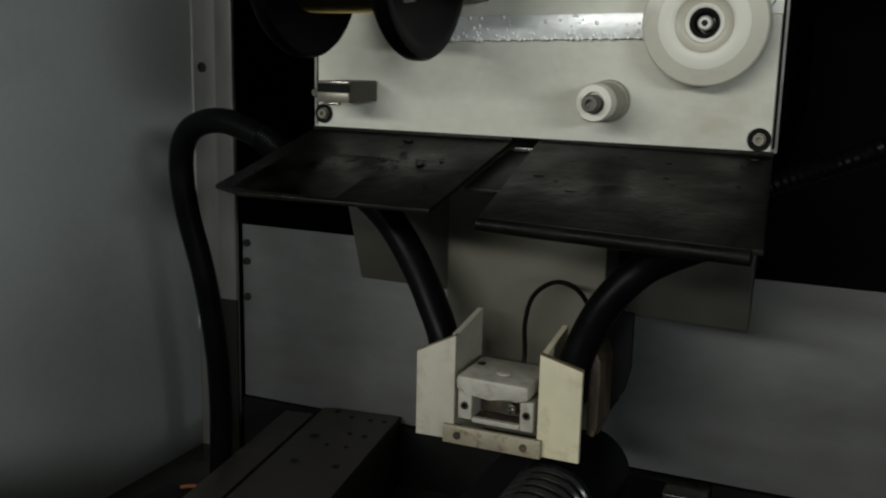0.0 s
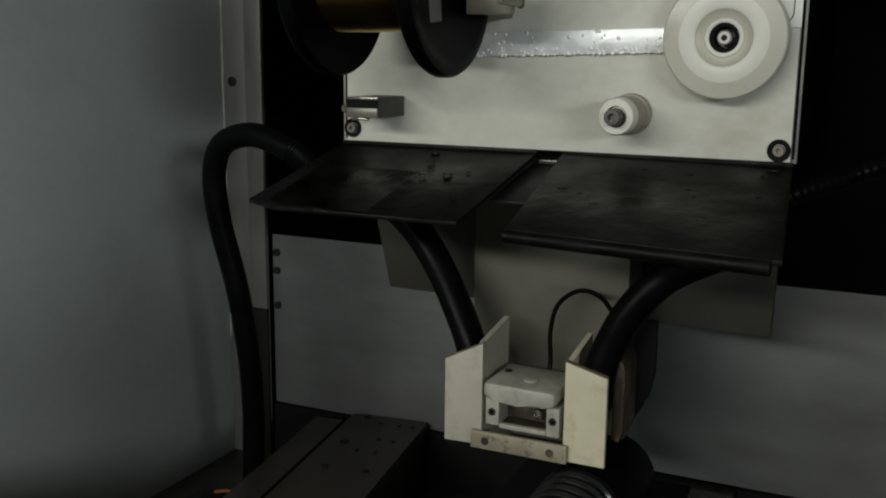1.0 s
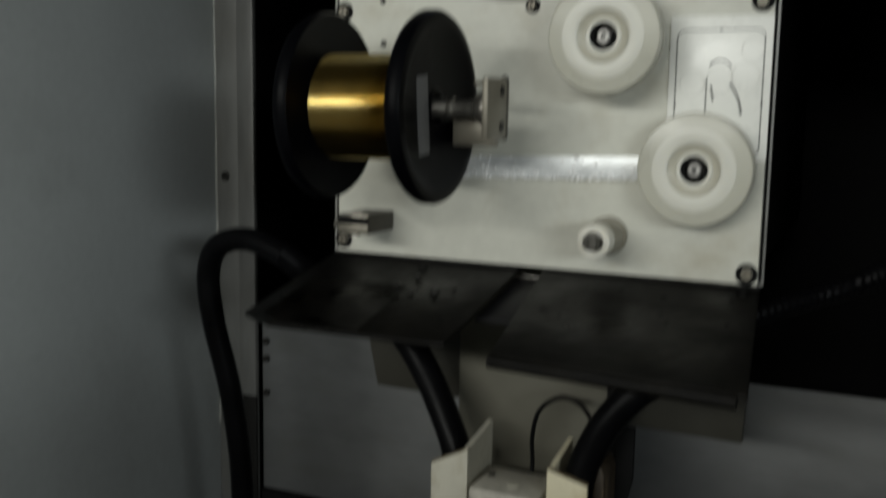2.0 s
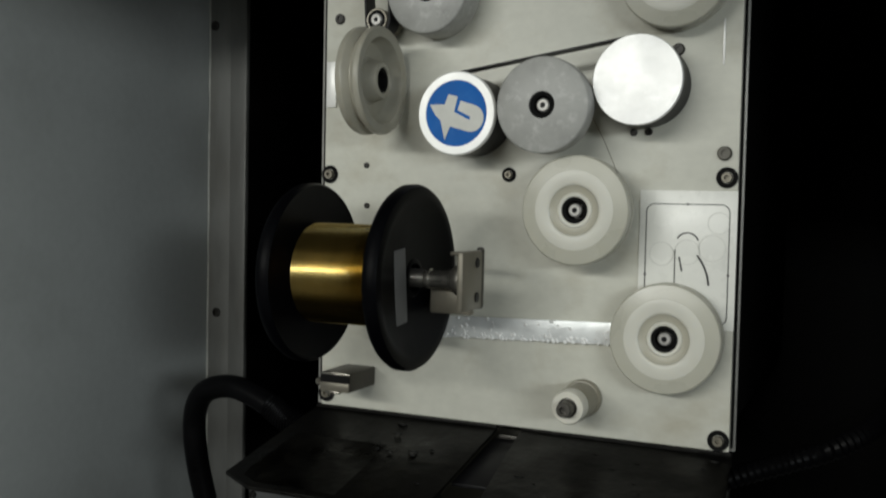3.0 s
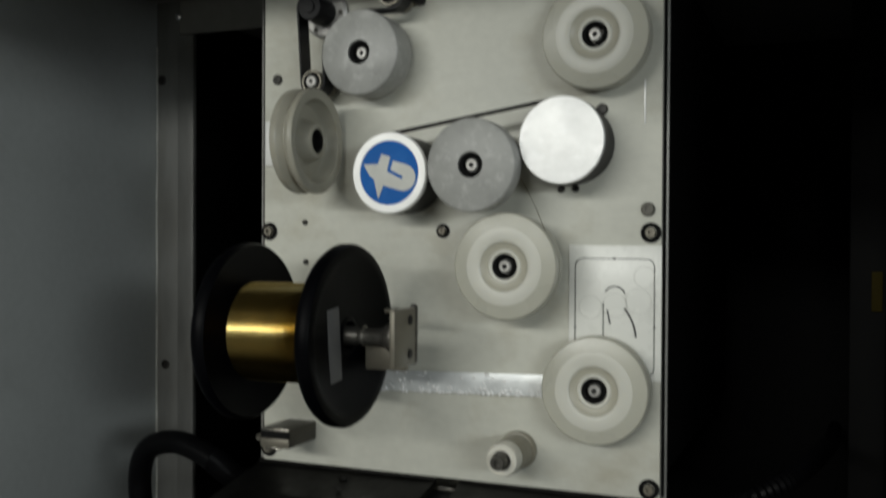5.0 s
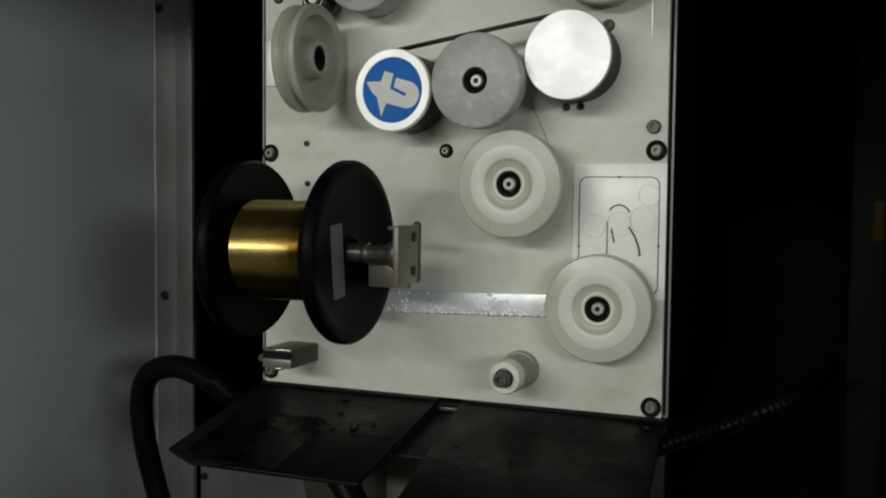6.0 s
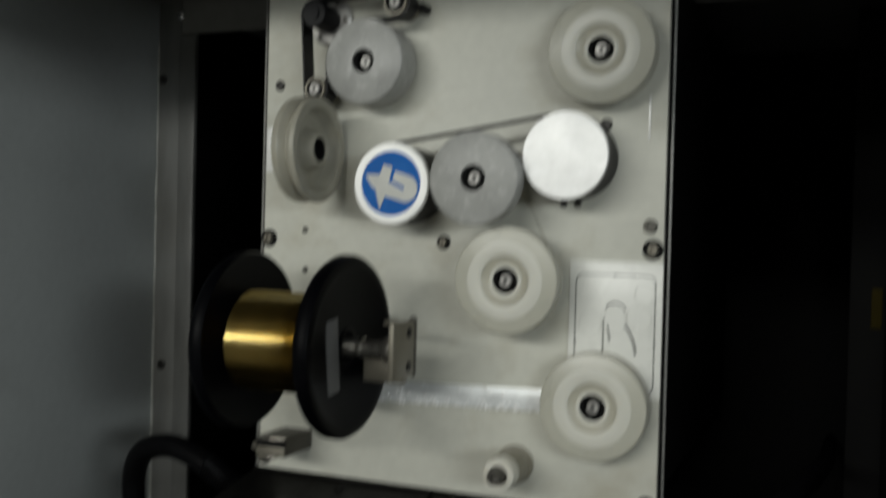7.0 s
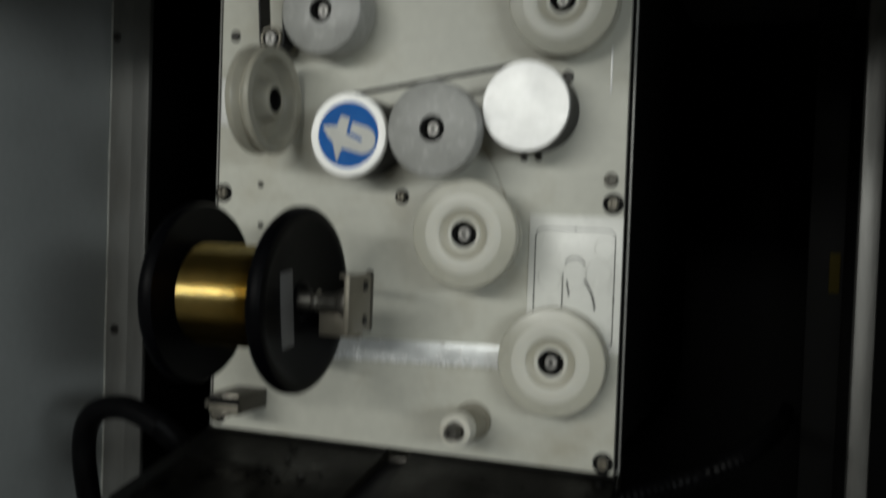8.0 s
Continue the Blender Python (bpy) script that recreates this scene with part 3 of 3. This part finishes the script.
drive_belt = single("drive_belt", belt([(-0.0340, 1.4525, 0.0352, 1), (0.0487, 1.4568, 0.0375, -1), (0.1236, 1.477, 0.0354, 1)], -0.0455, -0.0330, 0.0014), M_RUBBER,
                    "black flat belt running over two belt pulleys", "belt")

wire = single("brass_wire", tube([(0.1185, -0.0375, 1.377), (0.1070, -0.0375, 1.402), (0.0960, -0.0400, 1.428), (0.0860, -0.0480, 1.450)], 0.00026, 0.004, 6), M_BRASS, "single thin brass wire between two rollers", "wire")

# ---- pinch belt at the top ----
for x, z, r, lab in ((-0.0415, 1.6170, 0.0118, "small belt idler with bright bolt beside the belt"), (-0.1222, 1.5410, 0.0108, "small belt idler with bright bolt below the belt")):
    ob = thing("idler_roller", (x, 0, z), lab, "idler", "belt idlers")
    part("drum", lathe([(r, 0.004), (r, 0.034), (r - 0.0006, 0.0355), (r * 0.82, 0.0355), (r * 0.80, 0.032)], 40), M_BRACKET, ob)
    ring = part("bearing", lathe([(r * 0.82, 0.030), (r * 0.81, 0.0348), (r * 0.55, 0.034), (r * 0.52, 0.03)], 32), M_BLACK, ob, "black bearing ring")
    part("bolt", lathe([(0.0055, 0.0), (0.0055, 0.036), (0.0045, 0.037), (0.0022, 0.037), (0.002, 0.034), (0, 0.034)], 24), M_BOLT, ring, "bright cap bolt")
    part("socket", lathe([(0.0021, 0.0345), (0.0020, 0.0358), (0, 0.0358)], 12), M_RUBBER, ring, "black disc painting the shade in the bolt socket")
motor = thing("motor_pulley", (-0.1245, 0, 1.6110), "dark toothed motor pulley on a bright collar", "pulley")
collar = part("collar", lathe([(0.0235, 0.0003), (0.0235, 0.005), (0.021, 0.007), (0.012, 0.007), (0.012, 0.004)], 48), M_BOLT, motor, "bright round collar")
part("drum", lathe([(0.0, 0.005), (0.0125, 0.005), (0.0125, 0.034), (0.0115, 0.036), (0.006, 0.036), (0.0055, 0.038), (0, 0.038)], 40), M_RUBBER, motor)
for a in range(0, 360, 60):
    part("collar_screw", lathe([(0.0022, 0.006), (0.0022, 0.0085), (0, 0.0085)], 12, FRONT, (0.018 * math.cos(radians(a)), 0, 0.018 * math.sin(radians(a)))), M_DARKM, collar, "small dark screw")
pinch = single("pinch_belt", belt([(-0.1245, 1.6110, 0.0135, 1), (-0.1222, 1.5410, 0.0112, 1), (-0.0725, 1.5650, 0.0398, -1), (-0.0415, 1.6170, 0.0122, 1)], -0.0335, -0.0150, 0.0018), M_RUBBER,
               "black flat belt pressed round the grey roller", "belt")
nozzle = thing("sensor_tip", (-0.0250, 0, 1.6160), "small black sensor tip on the ivory plate", "sensor")
part("tip", lathe([(0.0045, 0.0), (0.0045, 0.012), (0.003, 0.015), (0, 0.015)], 20), M_RUBBER, nozzle)

# ---- grooved roller that stands square to the plate ----
side = thing("grooved_roller", (-0.1035, -0.055, 1.4825), "ivory grooved wire pulley standing square to the plate", "roller")
part("rim", lathe([(0.0155, -0.0235), (0.044, -0.0235), (0.0474, -0.0225), (0.0482, -0.0205), (0.0482, -0.0165), (0.0470, -0.0150), (0.0420, -0.0118), (0.0420, -0.0106), (0.0474, -0.0060), (0.0482, -0.0045), (0.0482, -0.0015), (0.0472, 0.0),
                   (0.0400, 0.0), (0.0385, -0.0010), (0.0365, -0.0110), (0.0340, -0.0135), (0.0215, -0.0140)], 72, RIGHT), M_AMBER, side, "yellowed translucent grooved rim")
part("hub", lathe([(0.0214, -0.0150), (0.0214, -0.0139), (0.0195, -0.0125), (0.0165, -0.0020), (0.0155, 0.0000), (0.0120, 0.0004), (0.0113, -0.0004), (0.0112, -0.0150)], 56, RIGHT), M_AMBER, side, "cone-shaped hub")
part("bearing", lathe([(0.0111, -0.0120), (0.0111, -0.0012), (0.0085, -0.0016), (0.0080, -0.0070), (0, -0.0070)], 36, RIGHT), M_BLACK, side, "dark sunk bearing")
part("stub_axle", boxm(-0.040, -0.0240, -0.006, 0.0545, -0.008, 0.008, bevel=0.002), M_METAL, side, "steel stub axle to the plate")

# ---- wire spool ----
AY, AZ = -0.098, 1.311
spool = thing("wire_spool", (-0.0995, AY, AZ), "black plastic spool wound with brass wire", "spool")
FR = 0.0783


def flange(h0, outward):
    """A dished flange with a thick rolled rim; outward: +1 or -1 along the axle."""
    rows = [(0.012, 0.0), (FR - 0.006, 0.0), (FR - 0.002, -0.001), (FR, 0.002), (FR, 0.0085), (FR - 0.002, 0.0115), (FR - 0.006, 0.0125), (FR - 0.0115, 0.0118), (FR - 0.0180, 0.0092), (0.0165, 0.0070), (0.0155, 0.0078), (0.0125, 0.0080), (0.012, 0.0)]
    return lathe([(r, h0 + outward * h) for r, h in rows], 80, RIGHT)


right_flange = part("flange", flange(0.0440, 1), M_SPOOL, spool)
part("flange", flange(-0.0440, -1), M_SPOOL, spool)
turns = []
for k in range(96):
    x = -0.0437 + 0.000910 * k
    turns += [(0.0431, x), (0.0434, x + 0.00018), (0.0436, x + 0.00045), (0.0434, x + 0.00073)]
part("winding", lathe([(0.030, -0.0438)] + turns + [(0.030, 0.0438)], 72, RIGHT), M_BRASS, spool, "shiny wound brass wire")
part("sticker", boxm(0.0520, 0.0527, -0.031, 0.031, -0.0100, 0.0100, bevel=0.0002, m=Matrix.Translation((0, -0.0275, -0.0060)) @ Matrix.Rotation(radians(96), 4, "X")), M_STICK, right_flange, "grey paper sticker")

holder = thing("spool_bracket", (0, 0, AZ), "worn nickel bracket and dark steel axle holding the spool", "bracket")
part("axle", lathe([(0.0, -0.175), (0.0095, -0.173), (0.0095, -0.058), (0.0080, -0.055), (0.0080, -0.040), (0.0066, -0.038), (0.0066, -0.026)], 40, RIGHT, (0, AY, 0)), M_DARKM, holder, "dark turned steel axle")
part("cone_nut", lathe([(0.0067, -0.037), (0.0082, -0.0365), (0.0086, -0.035), (0.0086, -0.0325), (0.0076, -0.0315), (0.0076, -0.0205), (0.0084, -0.0165), (0.0104, -0.0115), (0.0138, -0.0070), (0.0150, -0.0045), (0.0150, -0.0009), (0, -0.0009)], 48, RIGHT, (0, AY, 0)), M_METAL, holder, "bright turned cone nut flaring to the plate")
face = part("face_plate", boxm(-0.0007, 0.0052, AY - 0.0215, AY + 0.0210, -0.0245, 0.0245, bevel=0.0022), M_BRACKET, holder, "worn brownish nickel end plate")
for dy, dz in ((0.0085, 0.0145), (0.0085, -0.0140)):
    part("screw", lathe([(0.0042, 0.0), (0.0042, 0.0006), (0.0025, 0.0008), (0, 0.0008)], 18, RIGHT, (0.0052, AY + dy, dz)), M_RUBBER, face, "dark socket screw")
# Dark outline behind the end plate's far edge, built as a rounded box.
part("rear_rim", boxm(-0.0020, 0.0043, AY + 0.0212, AY + 0.0290, -0.0255, 0.0270, bevel=0.003, seg=3), M_DARKM, holder, "dark rounded rim added behind the end plate")
part("block", boxm(-0.0390, -0.0009, AY + 0.0120, AY + 0.0205, -0.0300, -0.0085, bevel=0.0015), M_BRACKET, holder, "pale worn lower block")
part("bar", boxm(-0.0220, -0.0009, AY + 0.0140, AY + 0.0205, 0.0190, 0.0225, bevel=0.0008), M_BRACKET, holder, "thin upper bar")
part("post", boxm(-0.0390, -0.0325, AY + 0.0207, -0.0003, -0.0290, -0.0090, bevel=0.001), M_BRACKET, holder, "pale post to the plate")

# ---- small fittings at the foot of the plate ----
clamp = thing("wire_clamp", (-0.1530, 0, 1.2045), "worn steel wire clamp with a dark slot", "clamp")
body = part("body", boxm(-0.0140, 0.0172, -0.050, -0.0003, -0.0085, 0.0095, bevel=0.0012), M_CLAMP, clamp, "oily brown-grey steel block")
part("slot", boxm(-0.0139, 0.0171, -0.0507, -0.0495, 0.0002, 0.0070), M_BLACK, body, "black slot")
part("lip", boxm(-0.0138, 0.0170, -0.0514, -0.0495, 0.0071, 0.0094, bevel=0.0006), M_METAL, body, "bright upper lip")
part("lip", boxm(-0.0138, 0.0170, -0.0520, -0.0495, -0.0084, 0.0001, bevel=0.0008), M_BRACKET, body, "bright lower lip")
part("burr", boxm(-0.0090, 0.0060, -0.0500, -0.0440, -0.0108, -0.0086, bevel=0.0006), M_METAL, body, "ragged bright edge below")
part("pin", lathe([(0.0040, 0.0), (0.0040, 0.010), (0.003, 0.012), (0, 0.012)], 20, FRONT, (-0.0180, -0.036, -0.001)), M_METAL, clamp, "small steel pin")
part("pin_arm", boxm(-0.0185, -0.0141, -0.040, -0.034, -0.003, 0.001), M_METAL, clamp, "short steel arm")
knob = thing("wire_guide_knob", (0.0732, 0, 1.2045), "ivory plastic guide knob with a steel bolt", "knob")
part("base", lathe([(0.0168, 0.0003), (0.0168, 0.006), (0.0160, 0.0075), (0.014, 0.008)], 48), M_TAN, knob)
part("collar", lathe([(0.0150, 0.007), (0.0152, 0.034), (0.0146, 0.0355), (0.012, 0.0362)], 48), M_TAN, knob, "brown-tan plastic collar")
front_ring = part("cap", lathe([(0.0145, 0.034), (0.0145, 0.0475), (0.0135, 0.0495), (0.0085, 0.0495), (0.008, 0.043)], 48), M_WHITE, knob, "ivory front ring")
part("bolt", lathe([(0.0081, 0.040), (0.0081, 0.0470), (0.0066, 0.0472), (0.0066, 0.060), (0.0058, 0.0615), (0.0032, 0.0615), (0.003, 0.057), (0, 0.057)], 24), M_DARKM, front_ring, "dark steel bolt")

# ---- drip shelves under the plate ----
left_shelf = thing("drip_shelf", (0, 0, 0), "wet black steel drip shelf under the plate, pointed corner", "shelf", "drip shelves")
part("sheet", slab([(-0.200, -0.002, 1.1690), (-0.007, -0.002, 1.1690), (-0.0150, -0.151, 1.1300), (-0.176, -0.152, 1.1300), (-0.222, -0.121, 1.1290)], 0.0035, 0.0008), M_SHELF, left_shelf)
part("upstand", boxm(-0.200, -0.007, -0.0035, -0.0005, 1.1655, 1.1712, bevel=0.0005), M_SHELF, left_shelf, "low back edge")
right_shelf = thing("drip_shelf", (0, 0, 0), "wet black steel drip shelf with a thick rolled front edge", "shelf", "drip shelves")
part("sheet", slab([(0.016, -0.002, 1.1700), (0.2015, -0.002, 1.1680), (0.2165, -0.186, 1.1300), (0.0305, -0.170, 1.1320)], 0.004, 0.0008), M_SHELF, right_shelf)
part("front_edge", tube([(0.0305, -0.170, 1.1265), (0.12, -0.1785, 1.1255), (0.2165, -0.186, 1.1245)], 0.0052, seg=12, step=0.01), M_SHELF, right_shelf, "thick rolled front edge")
part("upstand", boxm(0.016, 0.2015, -0.0035, -0.0005, 1.1655, 1.1712, bevel=0.0005), M_SHELF, right_shelf, "low back edge")
joint = thing("joint_strip", (0, 0, 0), "black strip below the gap between the drip shelves", "strip")
part("strip", slab([(-0.010, -0.003, 1.1600), (0.022, -0.003, 1.1600), (0.026, -0.085, 1.1380), (-0.016, -0.085, 1.1380)], 0.003, 0.0006), M_RUBBER, joint)
part("end_bar", boxm(-0.004, 0.018, -0.006, -0.003, 1.1600, 1.1635, bevel=0.0005), M_DARKM, joint, "small dark end bar")
random.seed(11)
for shelf, x0, x1, n in ((left_shelf, -0.10, -0.02, 8), (right_shelf, 0.03, 0.19, 13)):
    bm = bmesh.new()
    for k in range(n):
        x, y = random.uniform(x0, x1), random.uniform(-0.12, -0.015)
        z = 1.1695 + 0.205 * y * 1.27 * (1.0 if shelf is left_shelf else 0.82)
        q = random.uniform(0.001, 0.0026)
        lathe([(q, -0.0008), (q * 0.85, 0.0003), (q * 0.5, 0.0006), (0, 0.0007)], 10, Matrix.Diagonal((2.0, 0.7, 1, 1)), (x, y, z), bm=bm)
    tagged(part("drop", bm, M_SHELF, shelf, "raised wet spots"), kind="stuff")

# ---- lower wire head ----
head = thing("wire_nozzle_unit", (0, 0, 0.90), "lower wire head with white block between guards", "machine head")
part("mount", boxm(-0.030, 0.024, 0.010, 0.0445, 0.0, 0.050, bevel=0.002), M_ARM, head, "stained mount on the column")
cap = part("cap", prism([(-0.0400, 0.0540), (-0.030, 0.0520), (-0.008, 0.0495), (0.015, 0.0500), (0.0265, 0.0530), (0.0265, 0.0665), (-0.0400, 0.0675)], -0.034, 0.030, 0.004), M_JAW, head, "rounded stained ivory cap")
part("cap_boss", lathe([(0.0065, 0.066), (0.0065, 0.0676), (0.005, 0.0682), (0, 0.0682)], 24, Matrix.Identity(4), (-0.004, -0.010, 0)), M_CERAM, cap, "pale round boss")
part("cap_hole", lathe([(0.0035, 0.0665), (0.0035, 0.0685), (0, 0.0685)], 16, Matrix.Identity(4), (-0.031, 0.005, 0)), M_RUBBER, cap, "dark hole")
for x0, x1, z0, z1, nm in ((-0.0420, -0.0290, 0.024, 0.0505, "cheek"), (0.0155, 0.0275, 0.022, 0.0490, "cheek"), (-0.0288, 0.0153, 0.022, 0.0265, "lower_lip")):
    part(nm, boxm(x0, x1, -0.022, -0.016 if nm == "lower_lip" else 0.009, z0, z1, bevel=0.001), M_JAW, head, "stained white ceramic jaw")
# Both recess faces take the dark rust colour to carry the recess's shade.
part("recess_floor", boxm(-0.0288, 0.0153, -0.0158, -0.0002, 0.0200, 0.0255), M_RUSTY, head, "stained recess floor, its shade painted dark")
part("recess", boxm(-0.0288, 0.0153, 0.000, 0.009, 0.0267, 0.0490), M_RUSTY, head, "stained recess back, its shade painted dark")
for x in (-0.0355, 0.0215):
    part("screw", lathe([(0.0036, 0.0), (0.0036, 0.001), (0.0018, 0.001), (0.0016, 0.0), (0, 0.0)], 18, FRONT, (x, -0.022, 0.0365)), M_DARKM, head, "dark socket screw")
part("nozzle", lathe([(0.0048, 0.0), (0.0048, 0.010), (0.0026, 0.0105), (0.0024, 0.004), (0, 0.004)], 20, FRONT, (0.003, 0.000, 0.0355)), M_METAL, head, "steel nozzle")
bar = part("cross_bar", boxm(-0.0540, 0.0365, -0.0275, -0.0225, 0.0015, 0.0180, bevel=0.0008), M_RUST, head, "rusty flat cross bar")
for x in (-0.040, 0.0215):
    part("screw", lathe([(0.0036, 0.0), (0.0036, 0.0008), (0.0018, 0.001), (0, 0.0004)], 16, FRONT, (x, -0.0275, 0.0095)), M_RUSTY, bar, "rusty screw head")


def guard(sx, inner, outer, low, high, skin, lab):
    """An angle guard: front panel with a slanting top and a side panel running back."""
    ob = thing("splash_guard", (0, 0, 0.90), lab, "guard", "lower head guards")
    part("front_panel", prism([(outer, 0.002), (inner, 0.002 if sx > 0 else 0.003), (inner, high), (outer, low)], -0.0222, -0.0172, 0.0008), skin, ob)
    x0, x1 = sorted((inner, inner + sx * 0.005))
    bm = bmesh.new()
    a = [(-0.0170, 0.002), (0.042, 0.030), (0.042, high + 0.010), (-0.0170, high)]
    left = [bm.verts.new((x0, y, z)) for y, z in a]
    right = [bm.verts.new((x1, y, z)) for y, z in a]
    bm.faces.new(left), bm.faces.new(right[::-1])
    for k in range(4):
        j = (k + 1) % 4
        bm.faces.new((left[k], right[k], right[j], left[j]))
    part("side_panel", bm, skin, ob)
    part("top_edge", prism([(inner, high + 0.0001), (outer, low + 0.0001), (outer, low + 0.0013), (inner, high + 0.0013)], -0.0219, -0.0174), M_WORN, ob, "brown worn upper edge")
    return ob


guard(-1, -0.0455, -0.0825, 0.0795, 0.0985, M_CERAM, "chalky white angle guard beside the lower wire head")
guard(1, 0.0315, 0.0690, 0.0825, 0.0925, M_GUARD, "yellowed stained angle guard beside the lower wire head")
rusty = thing("side_fitting", (0.072, 0.010, 0.90), "rusty rounded fitting beside the lower head", "fitting")
part("body", prism([(-0.004, 0.020), (0.003, 0.018), (0.0065, 0.028), (0.0065, 0.085), (0.002, 0.095), (-0.004, 0.095)], -0.010, 0.034, 0.002), M_RUSTY, rusty)
part("backing", prism([(0.004, 0.030), (0.017, 0.048), (0.022, 0.070), (0.022, 0.120), (0.006, 0.120)], 0.0345, 0.041, 0.001), M_BLACK, rusty, "black tapered plate")

bellows = thing("bellows", (0.046, -0.012, 0.857), "black ribbed rubber bellows under the lower wire head", "bellows")
rows = []
for k in range(10):
    h = 0.0145 * k
    rows += [(0.0300, h), (0.0318, h + 0.0012), (0.0372, h + 0.0034), (0.0390, h + 0.0060), (0.0390, h + 0.0080), (0.0372, h + 0.0106), (0.0318, h + 0.0132)]
part("tube", lathe([(0.0, 0.0)] + rows + [(0.0300, 0.145), (0.0, 0.145)], 56), M_BELLOWS, bellows)
part("socket", lathe([(0.0, -0.10), (0.041, -0.10), (0.043, -0.098), (0.043, -0.006), (0.041, -0.002), (0.034, -0.001)], 56, FRONT, (0.002, 0, -0.006)), M_HOSE, bellows, "black round socket")

# ---- hoses and cable ----
hoses = (
    ([(-0.170, 0.030, 1.122), (-0.252, 0.035, 1.139), (-0.296, 0.040, 1.158), (-0.340, 0.045, 1.167), (-0.380, 0.050, 1.155), (-0.397, 0.055, 1.122), (-0.395, 0.060, 1.068), (-0.382, 0.070, 0.992), (-0.376, 0.080, 0.910), (-0.380, 0.090, 0.847), (-0.390, 0.102, 0.782), (-0.398, 0.108, 0.694)], 0.0130, "black corrugated hose looping down beside the cabinet side"),
    ([(-0.190, 0.052, 1.112), (-0.160, 0.045, 1.096), (-0.133, 0.036, 1.075), (-0.107, 0.028, 1.043), (-0.088, 0.020, 1.014), (-0.072, 0.012, 0.985), (-0.066, 0.008, 0.955)], 0.0148, "black corrugated hose curving into the lower head's guard"),
    ([(0.178, 0.035, 1.100), (0.165, 0.027, 1.096), (0.137, 0.015, 1.086), (0.106, 0.008, 1.068), (0.080, 0.003, 1.038), (0.064, 0.000, 1.006), (0.056, -0.002, 0.980), (0.054, -0.002, 0.950)], 0.0145, "thick black corrugated hose curving into the lower head"),
    ([(0.150, 0.042, 1.108), (0.175, 0.036, 1.128), (0.200, 0.030, 1.143), (0.240, 0.030, 1.160), (0.279, 0.032, 1.177), (0.308, 0.080, 1.188), (0.325, 0.220, 1.180), (0.330, 0.480, 1.140), (0.332, 0.860, 1.090)], 0.0095, "black ribbed conduit leading off beside the arm"),
)
for line, r, lab in hoses:
    thin = r < 0.012
    ob = thing("corrugated_hose", (0, 0, 0), lab, "hose", "black hoses")
    part("tube", tube(line, r, 0.0030 if thin else 0.0022 if "looping" in lab else 0.0015, 18, 0.0017 if thin else 0.0002 if "looping" in lab else 0.00042), M_HOSE, ob)
    if "looping" in lab:
        part("sleeve", tube([(-0.1720, 0.0302, 1.1227), (-0.252, 0.035, 1.139), (-0.284, 0.0383, 1.1535)], 0.0142, 0.0018, 18, 0.0012), M_HOSE, ob, "ribbed black end sleeve")
single("thin_cable", tube([(-0.002, 0.030, 0.955), (-0.001, 0.035, 0.972), (-0.003, 0.038, 1.000), (0.003, 0.040, 1.026), (0.022, 0.040, 1.041), (0.042, 0.035, 1.040), (0.058, 0.025, 1.028), (0.066, 0.015, 1.010)], 0.0022, 0.004, 10), M_HOSE,
       "thin black cable looped above the lower head", "cable")

# ---- work table and tray ----
table = thing("work_table", (-0.2930, 0.291, TRAY), "oily grey steel work table bar with bolt holes", "work table")
table.rotation_euler.z = radians(9)
table_bar = part("bar", boxm(-0.0610, 0.0430, -0.45, -0.010, 0.002, 0.092, bevel=0.0015), M_TABLE, table)
part("side_rail", boxm(-0.1060, -0.0670, -0.45, -0.030, 0.002, 0.090, bevel=0.0015), M_TABLE, table, "narrow side rail")
random.seed(3)
for u, v, r in ((-0.038, -0.02, 0.0045), (-0.014, -0.034, 0.003), (0.012, -0.036, 0.003), (0.030, -0.036, 0.003), (-0.036, -0.105, 0.006), (0.002, -0.085, 0.003), (0.022, -0.088, 0.003), (-0.012, -0.125, 0.003), (0.012, -0.125, 0.003), (-0.030, -0.18, 0.0045), (0.02, -0.18, 0.0045)):
    part("bolt_hole", lathe([(r, 0.0915), (r, 0.0928), (r * 0.7, 0.0928), (0, 0.0923)], 16, Matrix.Identity(4), (u, v, 0)), M_RUBBER, table_bar, "dark bolt hole")
lower_arm = thing("support_arm", (0.02, 0.0, TRAY), "black lower arm reaching under the lower wire head", "machine arm")
part("beam", boxm(-0.125, 0.075, 0.11, 0.285, 0.002, 0.075, bevel=0.004), M_BLACK, lower_arm)
part("nose", boxm(-0.070, 0.070, -0.02, 0.1095, 0.002, 0.100, bevel=0.004), M_BLACK, lower_arm, "black nose block")
junction = thing("junction_block", (-0.428, 0.060, TRAY), "small dark terminal block lying on the wet tray", "terminal block")
part("body", boxm(-0.028, 0.026, -0.045, 0.030, 0.0005, 0.040, bevel=0.003), M_TINY, junction)
part("cover", boxm(-0.022, 0.020, -0.030, 0.018, 0.0405, 0.047, bevel=0.002), M_RUBBER, junction, "black raised cover")
part("wire", tube([(0.004, 0.010, 0.0495), (0.018, 0.014, 0.052), (0.034, 0.014, 0.053), (0.046, 0.010, 0.052)], 0.0022, 0.004, 8), M_ORANGE, junction, "orange wire end")
part("ferrule", tube([(0.0465, 0.0098, 0.052), (0.052, 0.007, 0.0512), (0.058, 0.004, 0.050)], 0.0030, 0.004, 8), M_FERRULE, junction, "yellow wire ferrule")
